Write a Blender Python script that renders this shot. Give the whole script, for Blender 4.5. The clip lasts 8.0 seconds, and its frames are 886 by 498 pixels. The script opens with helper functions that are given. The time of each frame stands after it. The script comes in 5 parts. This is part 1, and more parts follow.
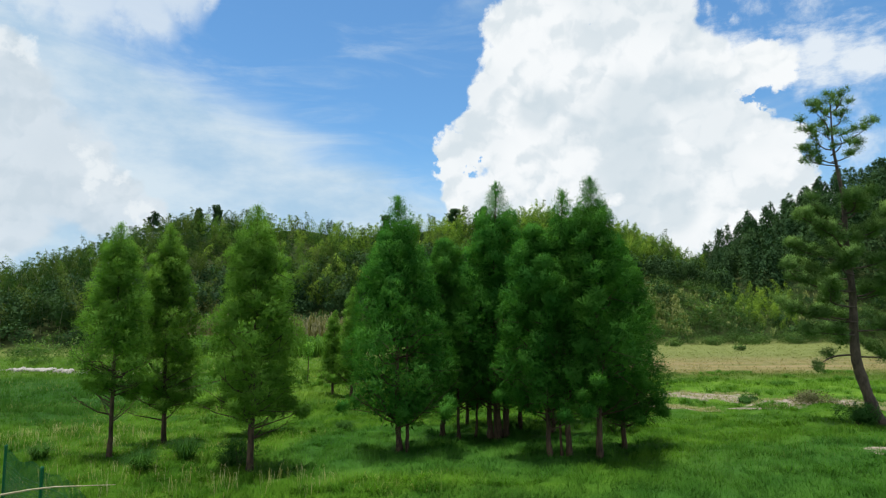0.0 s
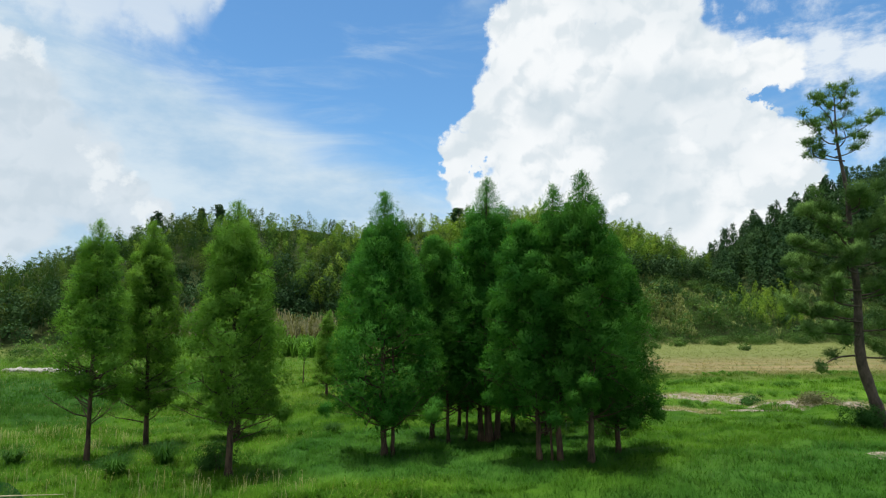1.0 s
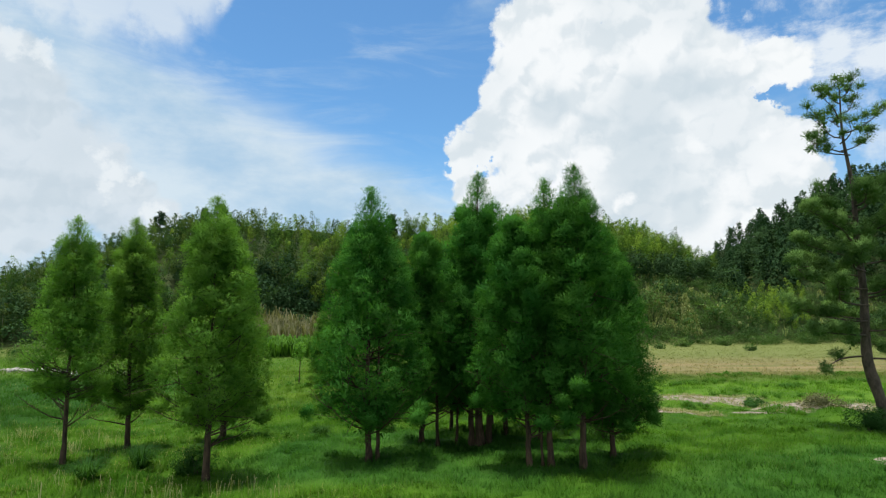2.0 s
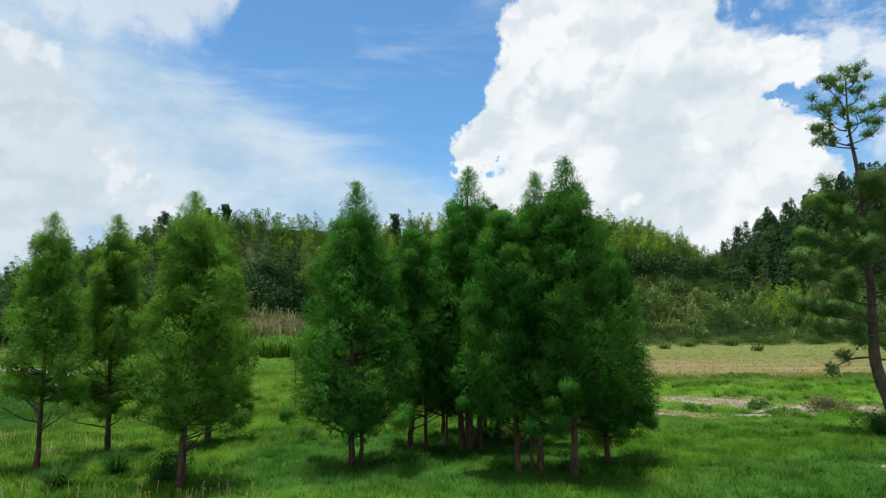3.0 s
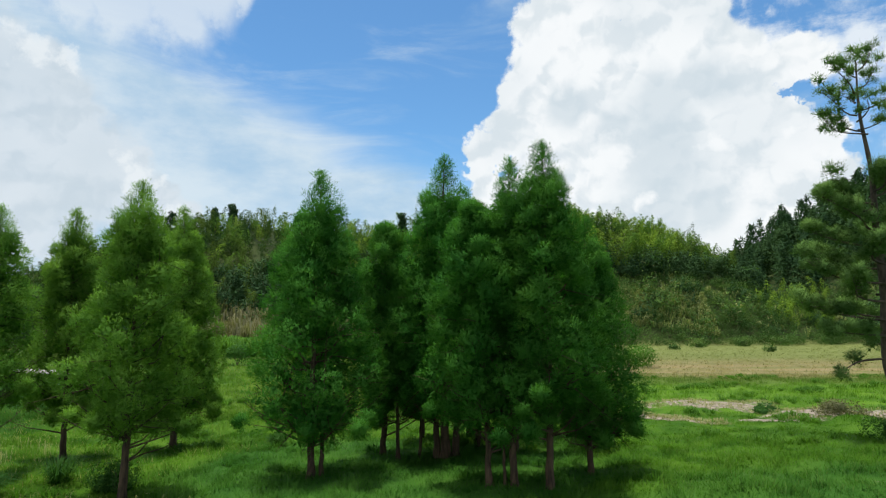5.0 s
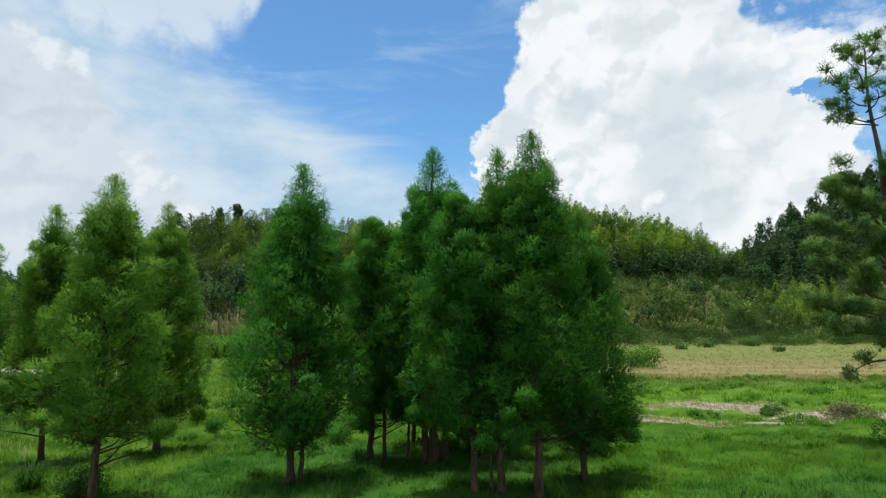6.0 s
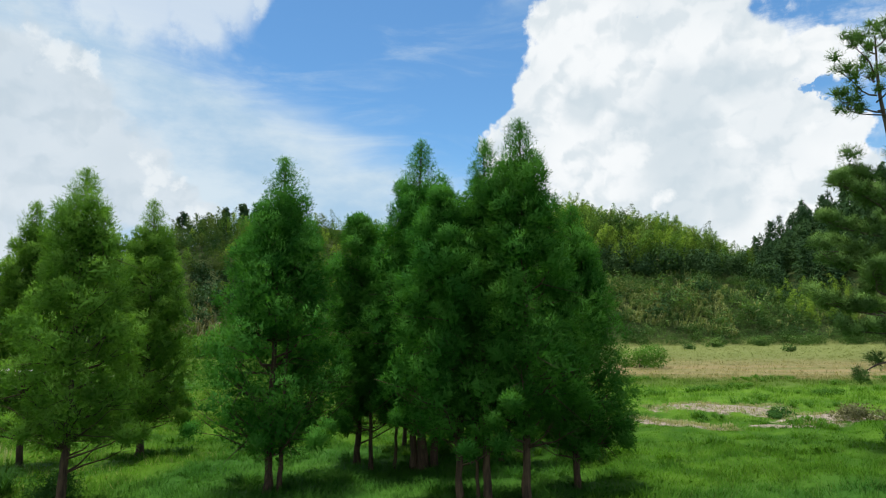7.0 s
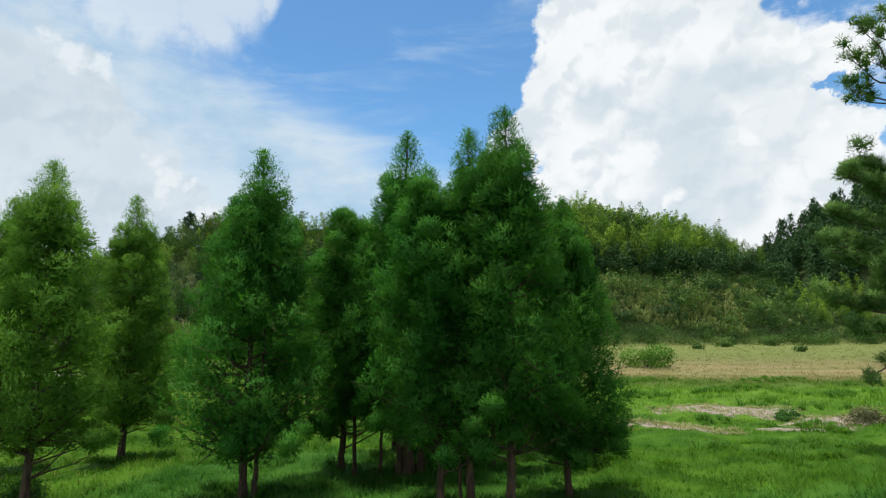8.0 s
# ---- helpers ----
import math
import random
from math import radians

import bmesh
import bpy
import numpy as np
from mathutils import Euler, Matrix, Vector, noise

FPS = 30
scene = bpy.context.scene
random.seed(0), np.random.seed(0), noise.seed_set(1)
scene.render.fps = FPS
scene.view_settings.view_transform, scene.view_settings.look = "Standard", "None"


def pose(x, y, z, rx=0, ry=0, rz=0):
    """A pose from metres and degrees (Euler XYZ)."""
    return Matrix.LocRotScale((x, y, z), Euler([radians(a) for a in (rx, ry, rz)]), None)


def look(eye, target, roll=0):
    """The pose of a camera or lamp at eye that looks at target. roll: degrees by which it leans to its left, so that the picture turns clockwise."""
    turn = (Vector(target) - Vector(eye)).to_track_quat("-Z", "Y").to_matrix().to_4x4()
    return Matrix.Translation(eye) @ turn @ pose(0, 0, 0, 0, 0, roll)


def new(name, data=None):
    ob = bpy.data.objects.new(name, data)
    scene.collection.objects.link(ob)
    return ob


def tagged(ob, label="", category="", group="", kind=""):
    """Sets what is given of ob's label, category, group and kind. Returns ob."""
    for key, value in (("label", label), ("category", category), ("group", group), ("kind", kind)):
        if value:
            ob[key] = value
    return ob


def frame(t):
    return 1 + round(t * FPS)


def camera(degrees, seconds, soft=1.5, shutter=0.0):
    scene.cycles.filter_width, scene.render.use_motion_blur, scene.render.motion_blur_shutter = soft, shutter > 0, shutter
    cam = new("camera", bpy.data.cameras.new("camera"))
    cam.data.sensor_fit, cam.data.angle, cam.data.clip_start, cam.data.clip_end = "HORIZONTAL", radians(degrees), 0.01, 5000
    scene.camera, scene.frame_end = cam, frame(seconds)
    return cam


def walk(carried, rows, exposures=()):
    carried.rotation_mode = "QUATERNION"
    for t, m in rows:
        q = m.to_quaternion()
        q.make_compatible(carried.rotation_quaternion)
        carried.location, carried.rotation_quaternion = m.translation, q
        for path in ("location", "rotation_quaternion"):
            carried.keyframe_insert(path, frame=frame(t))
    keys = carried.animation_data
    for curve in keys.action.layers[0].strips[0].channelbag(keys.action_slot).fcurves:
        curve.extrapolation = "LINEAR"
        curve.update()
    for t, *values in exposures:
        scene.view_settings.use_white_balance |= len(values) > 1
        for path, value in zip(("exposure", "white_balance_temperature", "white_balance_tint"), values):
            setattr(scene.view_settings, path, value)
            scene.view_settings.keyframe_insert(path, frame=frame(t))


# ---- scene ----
cam = camera(72.9, 8.0, soft=1.2)
METRES, EYE, TILT, LEAN, TURN = 8.0, 5.4, 2.2, 2.0, 0.6
ROWS = [
    (0.0, 0.0, 0.0, 0.0, -0.13, 3.69, -1.99),
    (0.5, 0.0389, 0.0418, -0.001, 0.1, 3.68, -1.97),
    (1.0, 0.0789, 0.088, -0.0034, 0.39, 3.66, -1.96),
    (1.5, 0.1169, 0.1327, -0.0058, 0.67, 3.65, -1.94),
    (3.0, 0.2328, 0.2807, -0.0129, 1.56, 3.63, -1.88),
    (3.5, 0.2695, 0.3254, -0.0152, 1.86, 3.62, -1.85),
    (4.0, 0.314, 0.3768, -0.0174, 2.16, 3.61, -1.82),
    (4.5, 0.3544, 0.4231, -0.02, 2.44, 3.61, -1.81),
    (6.0, 0.4662, 0.5767, -0.0282, 3.52, 3.58, -1.67),
    (6.5, 0.5011, 0.6247, -0.0304, 3.9, 3.56, -1.64),
    (7.0, 0.5383, 0.6783, -0.0329, 4.35, 3.53, -1.58),
    (7.5, 0.5745, 0.7302, -0.0356, 4.77, 3.51, -1.54),
    (8.0, 0.6136, 0.7873, -0.0386, 5.24, 3.48, -1.49),
]
walk(cam, [(t, pose(0, 0, EYE, TILT, LEAN, TURN) @ pose(METRES * x, METRES * y, METRES * z, 90 + pitch, roll, yaw)) for t, x, y, z, yaw, pitch, roll in ROWS])

# ---- light: a partly clouded noon sky and a softened sun ----
SUN_ELEVATION, SUN_AZIMUTH = 79.0, -40.0     # degrees; azimuth from +y towards +x
SKY_STRENGTH, CLOUD_WHITE = 0.105, 0.99

CUMULUS = [(8.1, 25.9, 3.7), (11.5, 22.3, 6.4), (6.3, 20.3, 3.7), (4.4, 16.8, 2.9), (1.3, 14.2, 2.4), (15.6, 17.0, 9.3), (10.8, 11.6, 7.4), (19.4, 24.3, 5.4), (22.2, 19.7, 5.4), (23.4, 15.3, 5.4), (21.3, 10.5, 8.3), (26.7, 9.9, 4.9), (27.4, 15.0, 2.2), (14.9, 27.1, 3.4), (29.0, 19.8, 2.7), (2.7, 10.8, 2.9), (30.6, 9.3, 3.3), (29.5, 13.0, 2.4), (9.5, 29.9, 3.4), (17.1, 30.0, 5.9)]
BANK = [(-41.8, 16.7, 6.5), (-39.1, 18.2, 4.1), (-37.7, 19.3, 2.2), (-37.4, 14.6, 5.9), (-35.3, 11.8, 5.4), (-37.8, 9.3, 6.5), (-32.8, 10.3, 3.8), (-29.8, 8.7, 3.2), (-27.1, 7.4, 2.4), (-42.0, 9.7, 8.1), (-31.5, 12.5, 2.2)]
HIGH = [(-35.7, 25.4, 2.7), (-32.4, 25.8, 3.8), (-28.4, 25.8, 3.8), (-25.1, 26.8, 3.0), (-27.4, 24.4, 1.9), (-22.7, 27.0, 1.4)]
CUMULUS += [(20.8, 23.2, 2.3), (23.6, 21.9, 2.0)]
HOLES = [(14.2, 25.8, 1.0), (15.4, 27.0, 0.9), (1.0, 14.0, 1.6), (28.2, 18.2, 1.2)]
HOLLOWS = [(17.2, 17.6, 3.8), (17.5, 12.6, 4.3), (16.3, 7.6, 4.3), (12.6, 17.1, 2.2), (21.1, 19.6, 2.7), (9.0, 19.3, 2.2), (21.1, 8.9, 2.7)]
CAPS = [(6.0, 17.5, 1.9), (13.0, 14.0, 2.4), (21.8, 14.0, 2.2), (24.4, 11.1, 2.7), (15.4, 9.7, 1.2), (27.6, 15.1, 1.9), (8.5, 22.5, 2.4), (6.8, 12.5, 2.2)]
WISPS = [(24.3, 26.7, 2.2), (28.2, 25.4, 2.2), (32.2, 24.0, 3.2), (26.4, 24.1, 1.0), (24.7, 25.2, 0.9), (33.7, 16.1, 2.7), (35.9, 13.1, 2.9), (36.8, 18.4, 3.4), (31.9, 13.7, 2.5), (-0.6, 16.6, 1.2)]
STREAMER = [(24.5, 21.9, 3.0), (27.0, 21.2, 2.8), (29.6, 20.6, 3.0), (32.7, 20.1, 3.3), (35.6, 19.4, 3.3)]
BRIGHT = [(-31.7, 13.0, 1.5), (-30.6, 11.9, 1.3), (-28.6, 10.7, 1.2), (-30.9, 10.0, 1.1), (-38.5, 20.8, 2.2), (-36.6, 20.6, 1.4), (-27.8, 8.4, 1.4)]


class Nodes:
    """A short way to write node trees."""

    def __init__(self, tree):
        self.tree = tree
        tree.nodes.clear()

    def add(self, kind, **values):
        node = self.tree.nodes.new(kind)
        for key, value in values.items():
            setattr(node, key, value)
        return node

    def link(self, a, b):
        self.tree.links.new(a, b)

    def fill(self, socket, value):
        if isinstance(value, bpy.types.NodeSocket):
            self.link(value, socket)
        else:
            socket.default_value = value

    def math(self, op, a, b=0.0, c=0.0, clamp=False):
        node = self.add("ShaderNodeMath", operation=op, use_clamp=clamp)
        for i, v in enumerate((a, b, c)):
            self.fill(node.inputs[i], v)
        return node.outputs[0]

    def vec(self, op, a, b=(0, 0, 0)):
        node = self.add("ShaderNodeVectorMath", operation=op)
        self.fill(node.inputs[0], a)
        self.fill(node.inputs[1], b)
        return node.outputs["Value" if op in ("DISTANCE", "LENGTH", "DOT_PRODUCT") else "Vector"]

    def noise(self, vector, scale, detail=4.0, rough=0.55, out="Fac", lac=2.0, dist=0.0):
        node = self.add("ShaderNodeTexNoise")
        self.fill(node.inputs["Vector"], vector)
        node.inputs["Scale"].default_value = scale
        node.inputs["Detail"].default_value = detail
        node.inputs["Roughness"].default_value = rough
        node.inputs["Lacunarity"].default_value = lac
        node.inputs["Distortion"].default_value = dist
        return node.outputs[out]

    def span(self, value, a, b, c=0.0, d=1.0, smooth=True):
        node = self.add("ShaderNodeMapRange", interpolation_type="SMOOTHSTEP" if smooth else "LINEAR")
        for i, v in enumerate((value, a, b, c, d)):
            self.fill(node.inputs[i], v)
        return node.outputs[0]

    def mix(self, fac, a, b, kind="MIX"):
        node = self.add("ShaderNodeMix", data_type="RGBA", blend_type=kind)
        self.fill(node.inputs[0], fac)
        self.fill(node.inputs[6], (*a, 1) if isinstance(a, tuple) else a)
        self.fill(node.inputs[7], (*b, 1) if isinstance(b, tuple) else b)
        return node.outputs[2]


def make_world():
    world = bpy.data.worlds.new("sky")
    scene.world = world
    world.use_nodes = True
    n = Nodes(world.node_tree)
    way = n.add("ShaderNodeTexCoord").outputs["Generated"]
    xyz = n.add("ShaderNodeSeparateXYZ")
    n.link(way, xyz.inputs[0])
    x, y, z = xyz.outputs
    azim = n.math("MULTIPLY", n.math("ARCTAN2", x, y), 57.2958)
    elev = n.math("MULTIPLY", n.math("ARCSINE", z), 57.2958)
    place = n.add("ShaderNodeCombineXYZ")
    n.link(azim, place.inputs[0]), n.link(elev, place.inputs[1])
    place = place.outputs[0]

    sky = n.add("ShaderNodeTexSky", sky_type="NISHITA", sun_disc=False, sun_elevation=radians(SUN_ELEVATION), sun_rotation=radians(SUN_AZIMUTH))
    sky.air_density, sky.dust_density, sky.ozone_density = 1.0, 0.2, 1.0
    blue = n.mix(1.0, sky.outputs[0], (SKY_STRENGTH * 0.78, SKY_STRENGTH * 1.2, SKY_STRENGTH * 1.42), "MULTIPLY")

    # billows: the place is pushed about by noise before it is compared with the puffs
    def pushed(amount, scale, detail, rough):
        c = n.noise(place, scale, detail, rough, out="Color")
        off = n.vec("MULTIPLY", n.vec("SUBTRACT", c, (0.5, 0.5, 0.5)), (amount, amount, 0))
        return n.vec("ADD", place, off)

    def puffs(spot, items):
        total = None
        for a, e, r in items:
            d = n.vec("DISTANCE", spot, (a, e, 0))
            v = n.math("MULTIPLY_ADD", d, -1.0 / r, 1.0)
            total = v if total is None else n.math("SMOOTH_MAX", total, v, 0.15)
        return total

    soft = n.math("SUBTRACT", n.noise(place, 0.28, 7, 0.6), 0.5)
    big = puffs(pushed(5.0, 0.22, 6, 0.58), [(a - 0.5, e, r * 1.08) for a, e, r in CUMULUS])
    big = n.math("MULTIPLY_ADD", soft, 0.5, big)
    hole = n.math("MULTIPLY_ADD", n.math("SUBTRACT", n.noise(place, 0.7, 6, 0.65), 0.5), 2.4, puffs(pushed(4.0, 0.5, 6, 0.65), HOLES))
    hole = n.span(hole, -0.4, 0.9)
    big = n.math("MULTIPLY_ADD", hole, -0.42, big)
    cumulus = n.span(big, 0.0, 0.16)
    high = n.math("MULTIPLY_ADD", n.math("SUBTRACT", n.noise(place, 0.5, 7, 0.62), 0.5), 0.9, puffs(pushed(4.5, 0.25, 6, 0.6), HIGH))
    high = n.math("MULTIPLY", n.span(high, -0.25, 0.6), 0.75)
    bank = puffs(pushed(4.5, 0.25, 7, 0.6), BANK)
    bank = n.math("MULTIPLY_ADD", soft, 0.6, bank)
    bank = n.math("MULTIPLY", n.span(bank, -0.05, 0.3), 0.85)
    wisp = n.math("MULTIPLY_ADD", n.math("SUBTRACT", n.noise(place, 0.33, 7, 0.66), 0.5), 3.2, puffs(pushed(6.0, 0.2, 6, 0.62), WISPS))
    wisp = n.math("MULTIPLY", n.span(wisp, 0.2, 1.4), 0.6)
    stream = n.math("MULTIPLY_ADD", n.math("SUBTRACT", n.noise(n.vec("MULTIPLY", place, (0.5, 1.2, 1)), 0.5, 7, 0.65), 0.5), 1.8, puffs(pushed(3.5, 0.3, 6, 0.62), STREAMER))
    wisp = n.math("MAXIMUM", wisp, n.math("MULTIPLY", n.span(stream, 0.0, 0.8), 0.9))
    spark = n.math("MULTIPLY_ADD", n.math("SUBTRACT", n.noise(place, 0.4, 6, 0.6), 0.5), 3.4, puffs(pushed(4.5, 0.35, 7, 0.64), BRIGHT))
    spark = n.math("MULTIPLY", n.span(spark, 0.1, 0.9), 0.7)

    # the rest of the sky, behind and overhead: broken cloud
    back = n.noise(way, 2.2, 7, 0.6)
    away = n.math("MAXIMUM", n.span(azim, 44, 60), n.math("MAXIMUM", n.span(azim, -44, -60), n.span(elev, 28, 44)))
    back = n.math("MULTIPLY", n.span(back, 0.42, 0.62), away)

    # thin high veil and the milky lower air
    strip = n.vec("MULTIPLY", place, (0.05, 0.22, 1.0))
    veil = n.noise(strip, 1.3, 6, 0.62, dist=0.6)
    lean = n.math("MULTIPLY_ADD", azim, 0.4, elev)
    haze = n.span(n.math("MULTIPLY_ADD", n.math("SUBTRACT", veil, 0.5), 9.0, lean), 14.0, 7.0)
    low = n.span(elev, 16, 3)
    haze = n.math("MAXIMUM", n.math("MULTIPLY", haze, 0.9), n.math("MULTIPLY", low, 0.8))
    haze = n.math("MAXIMUM", haze, n.span(veil, 0.48, 0.82, 0.0, 0.42))

    # cloud brightness: billows lit from above on the sun's side, and wide grey hollows
    def relief(spot):
        cell = n.add("ShaderNodeTexVoronoi", feature="SMOOTH_F1", voronoi_dimensions="2D")
        n.link(spot, cell.inputs["Vector"])
        cell.inputs["Scale"].default_value = 0.2
        cell.inputs["Smoothness"].default_value = 0.35
        cell.inputs["Detail"].default_value = 1.5
        cell.inputs["Roughness"].default_value = 0.45
        return n.math("MULTIPLY_ADD", cell.outputs["Distance"], -0.3, n.noise(spot, 0.15, 5, 0.5))

    here = pushed(2.2, 0.5, 3, 0.5)
    tilt = n.math("SUBTRACT", relief(here), relief(n.vec("ADD", here, (-0.35, 0.75, 0))))
    lit = n.span(tilt, -0.11, 0.05)
    hollow = n.noise(n.vec("ADD", place, (31.0, 0, 0)), 0.085, 3, 0.5)
    lit = n.math("MULTIPLY_ADD", lit, 0.55, 0.42)
    lit = n.math("MULTIPLY", lit, n.span(hollow, 0.36, 0.56, 0.7, 1.0))
    dim = n.math("MULTIPLY_ADD", n.math("SUBTRACT", n.noise(place, 0.2, 5, 0.55), 0.5), 1.3, puffs(pushed(4.0, 0.15, 4, 0.5), HOLLOWS))
    lit = n.math("MULTIPLY", lit, n.span(dim, -0.3, 0.6, 1.0, 0.35))
    lit = n.math("MAXIMUM", lit, n.span(n.math("MULTIPLY_ADD", soft, 1.6, puffs(pushed(5.0, 0.3, 6, 0.6), CAPS)), -0.35, 0.9, 0.0, 0.95))
    white = n.mix(lit, (0.60 * CLOUD_WHITE, 0.70 * CLOUD_WHITE, 0.765 * CLOUD_WHITE), (0.965 * CLOUD_WHITE, 0.99 * CLOUD_WHITE, CLOUD_WHITE))
    grey = n.mix(lit, (0.52, 0.62, 0.70), (0.72, 0.79, 0.85))
    milk = n.mix(n.span(n.noise(n.vec("MULTIPLY", place, (0.5, 1.0, 1.0)), 0.16, 6, 0.6), 0.32, 0.66), (0.43, 0.61, 0.78), (0.71, 0.81, 0.87))
    col = n.mix(haze, blue, milk)
    col = n.mix(high, col, (0.76, 0.84, 0.90))
    col = n.mix(bank, col, grey)
    col = n.mix(spark, col, (0.86, 0.91, 0.94))
    col = n.mix(wisp, col, (0.84, 0.90, 0.95))
    col = n.mix(back, col, white)
    col = n.mix(n.math("MULTIPLY", cumulus, 0.98), col, white)
    col = n.mix(n.span(elev, -1, -6), col, (0.05, 0.07, 0.04))
    ground = n.add("ShaderNodeBackground")
    n.link(col, ground.inputs[0])
    ground.inputs[1].default_value = 1.0
    out = n.add("ShaderNodeOutputWorld")
    n.link(ground.outputs[0], out.inputs[0])


make_world()
sun_data = bpy.data.lights.new("sun", "SUN")
sun_data.energy, sun_data.angle, sun_data.color = 4.3, radians(7), (0.975, 0.955, 0.87)
sun = new("sun", sun_data)
far = Vector((math.sin(radians(SUN_AZIMUTH)) * math.cos(radians(SUN_ELEVATION)), math.cos(radians(SUN_AZIMUTH)) * math.cos(radians(SUN_ELEVATION)), math.sin(radians(SUN_ELEVATION))))
sun.matrix_world = look(far * 80, (0, 0, 0))

# ---- materials ----
def material(name):
    m = bpy.data.materials.new(name)
    m.use_nodes = True
    return m, Nodes(m.node_tree)


def foliage(name, dark, light, thin=0.35, rough=0.75, patch=0.5, tint=None, speckle=0.4, sharp=0.2):
    """Leaves: a colour that varies from leaf to leaf and from bough to bough; some light passes through."""
    m, n = material(name)
    geo = n.add("ShaderNodeNewGeometry")
    obj = n.add("ShaderNodeObjectInfo")
    a = n.noise(geo.outputs["Position"], patch, 3)
    fac = n.math("MULTIPLY_ADD", n.span(a, 0.5 - sharp, 0.5 + sharp), 1.0 - speckle, n.math("MULTIPLY", geo.outputs["Random Per Island"], speckle))
    col = n.mix(fac, dark, light)
    if tint:
        col = n.mix(n.math("MULTIPLY", n.math("GREATER_THAN", geo.outputs["Random Per Island"], tint[1]), tint[2]), col, tint[0])
    hue = n.add("ShaderNodeHueSaturation")
    n.link(n.span(obj.outputs["Random"], 0, 1, 0.496, 0.504, False), hue.inputs["Hue"])
    n.link(n.span(obj.outputs["Random"], 0, 1, 0.95, 1.05, False), hue.inputs["Value"])
    n.link(col, hue.inputs["Color"])
    p = n.add("ShaderNodeBsdfPrincipled")
    n.link(hue.outputs[0], p.inputs["Base Color"])
    p.inputs["Roughness"].default_value = rough
    p.inputs["Specular IOR Level"].default_value = 0.06
    t = n.add("ShaderNodeBsdfTranslucent")
    n.link(n.mix(1.0, hue.outputs[0], (1.15, 1.25, 0.6), "MULTIPLY"), t.inputs[0])
    mixed = n.add("ShaderNodeMixShader")
    mixed.inputs[0].default_value = thin
    n.link(p.outputs[0], mixed.inputs[1]), n.link(t.outputs[0], mixed.inputs[2])
    out = n.add("ShaderNodeOutputMaterial")
    n.link(mixed.outputs[0], out.inputs[0])
    return m


def solid(name, dark, light, rough=0.85, scale=6.0, bump=0.4, stretch=(1, 1, 1), detail=6):
    """Bark, soil, stone, metal paint: two scales of colour and a fine relief."""
    m, n = material(name)
    geo = n.add("ShaderNodeNewGeometry")
    pos = n.vec("MULTIPLY", geo.outputs["Position"], stretch)
    fine = n.noise(pos, scale, detail, 0.65)
    wide = n.noise(geo.outputs["Position"], scale * 0.12, 3)
    fac = n.math("MULTIPLY_ADD", n.span(fine, 0.3, 0.7), 0.65, n.math("MULTIPLY", n.span(wide, 0.3, 0.7), 0.35))
    p = n.add("ShaderNodeBsdfPrincipled")
    n.link(n.mix(fac, dark, light), p.inputs["Base Color"])
    p.inputs["Roughness"].default_value = rough
    p.inputs["Specular IOR Level"].default_value = 0.3
    b = n.add("ShaderNodeBump")
    b.inputs["Strength"].default_value = bump
    b.inputs["Distance"].default_value = 0.03
    n.link(fine, b.inputs["Height"]), n.link(b.outputs[0], p.inputs["Normal"])
    out = n.add("ShaderNodeOutputMaterial")
    n.link(p.outputs[0], out.inputs[0])
    return m


# bare, littered strips of earth: centre and half lengths
BARE = [(16.0, 39.3, 3.8, 1.5), (21.5, 36.0, 3.8, 2.0), (11.8, 33.4, 2.9, 0.8), (14.8, 20.1, 1.3, 0.7), (25.5, 33.4, 4.0, 1.7), (-33, 56.5, 10, 1.6), (17.0, 34.0, 1.8, 0.7)]


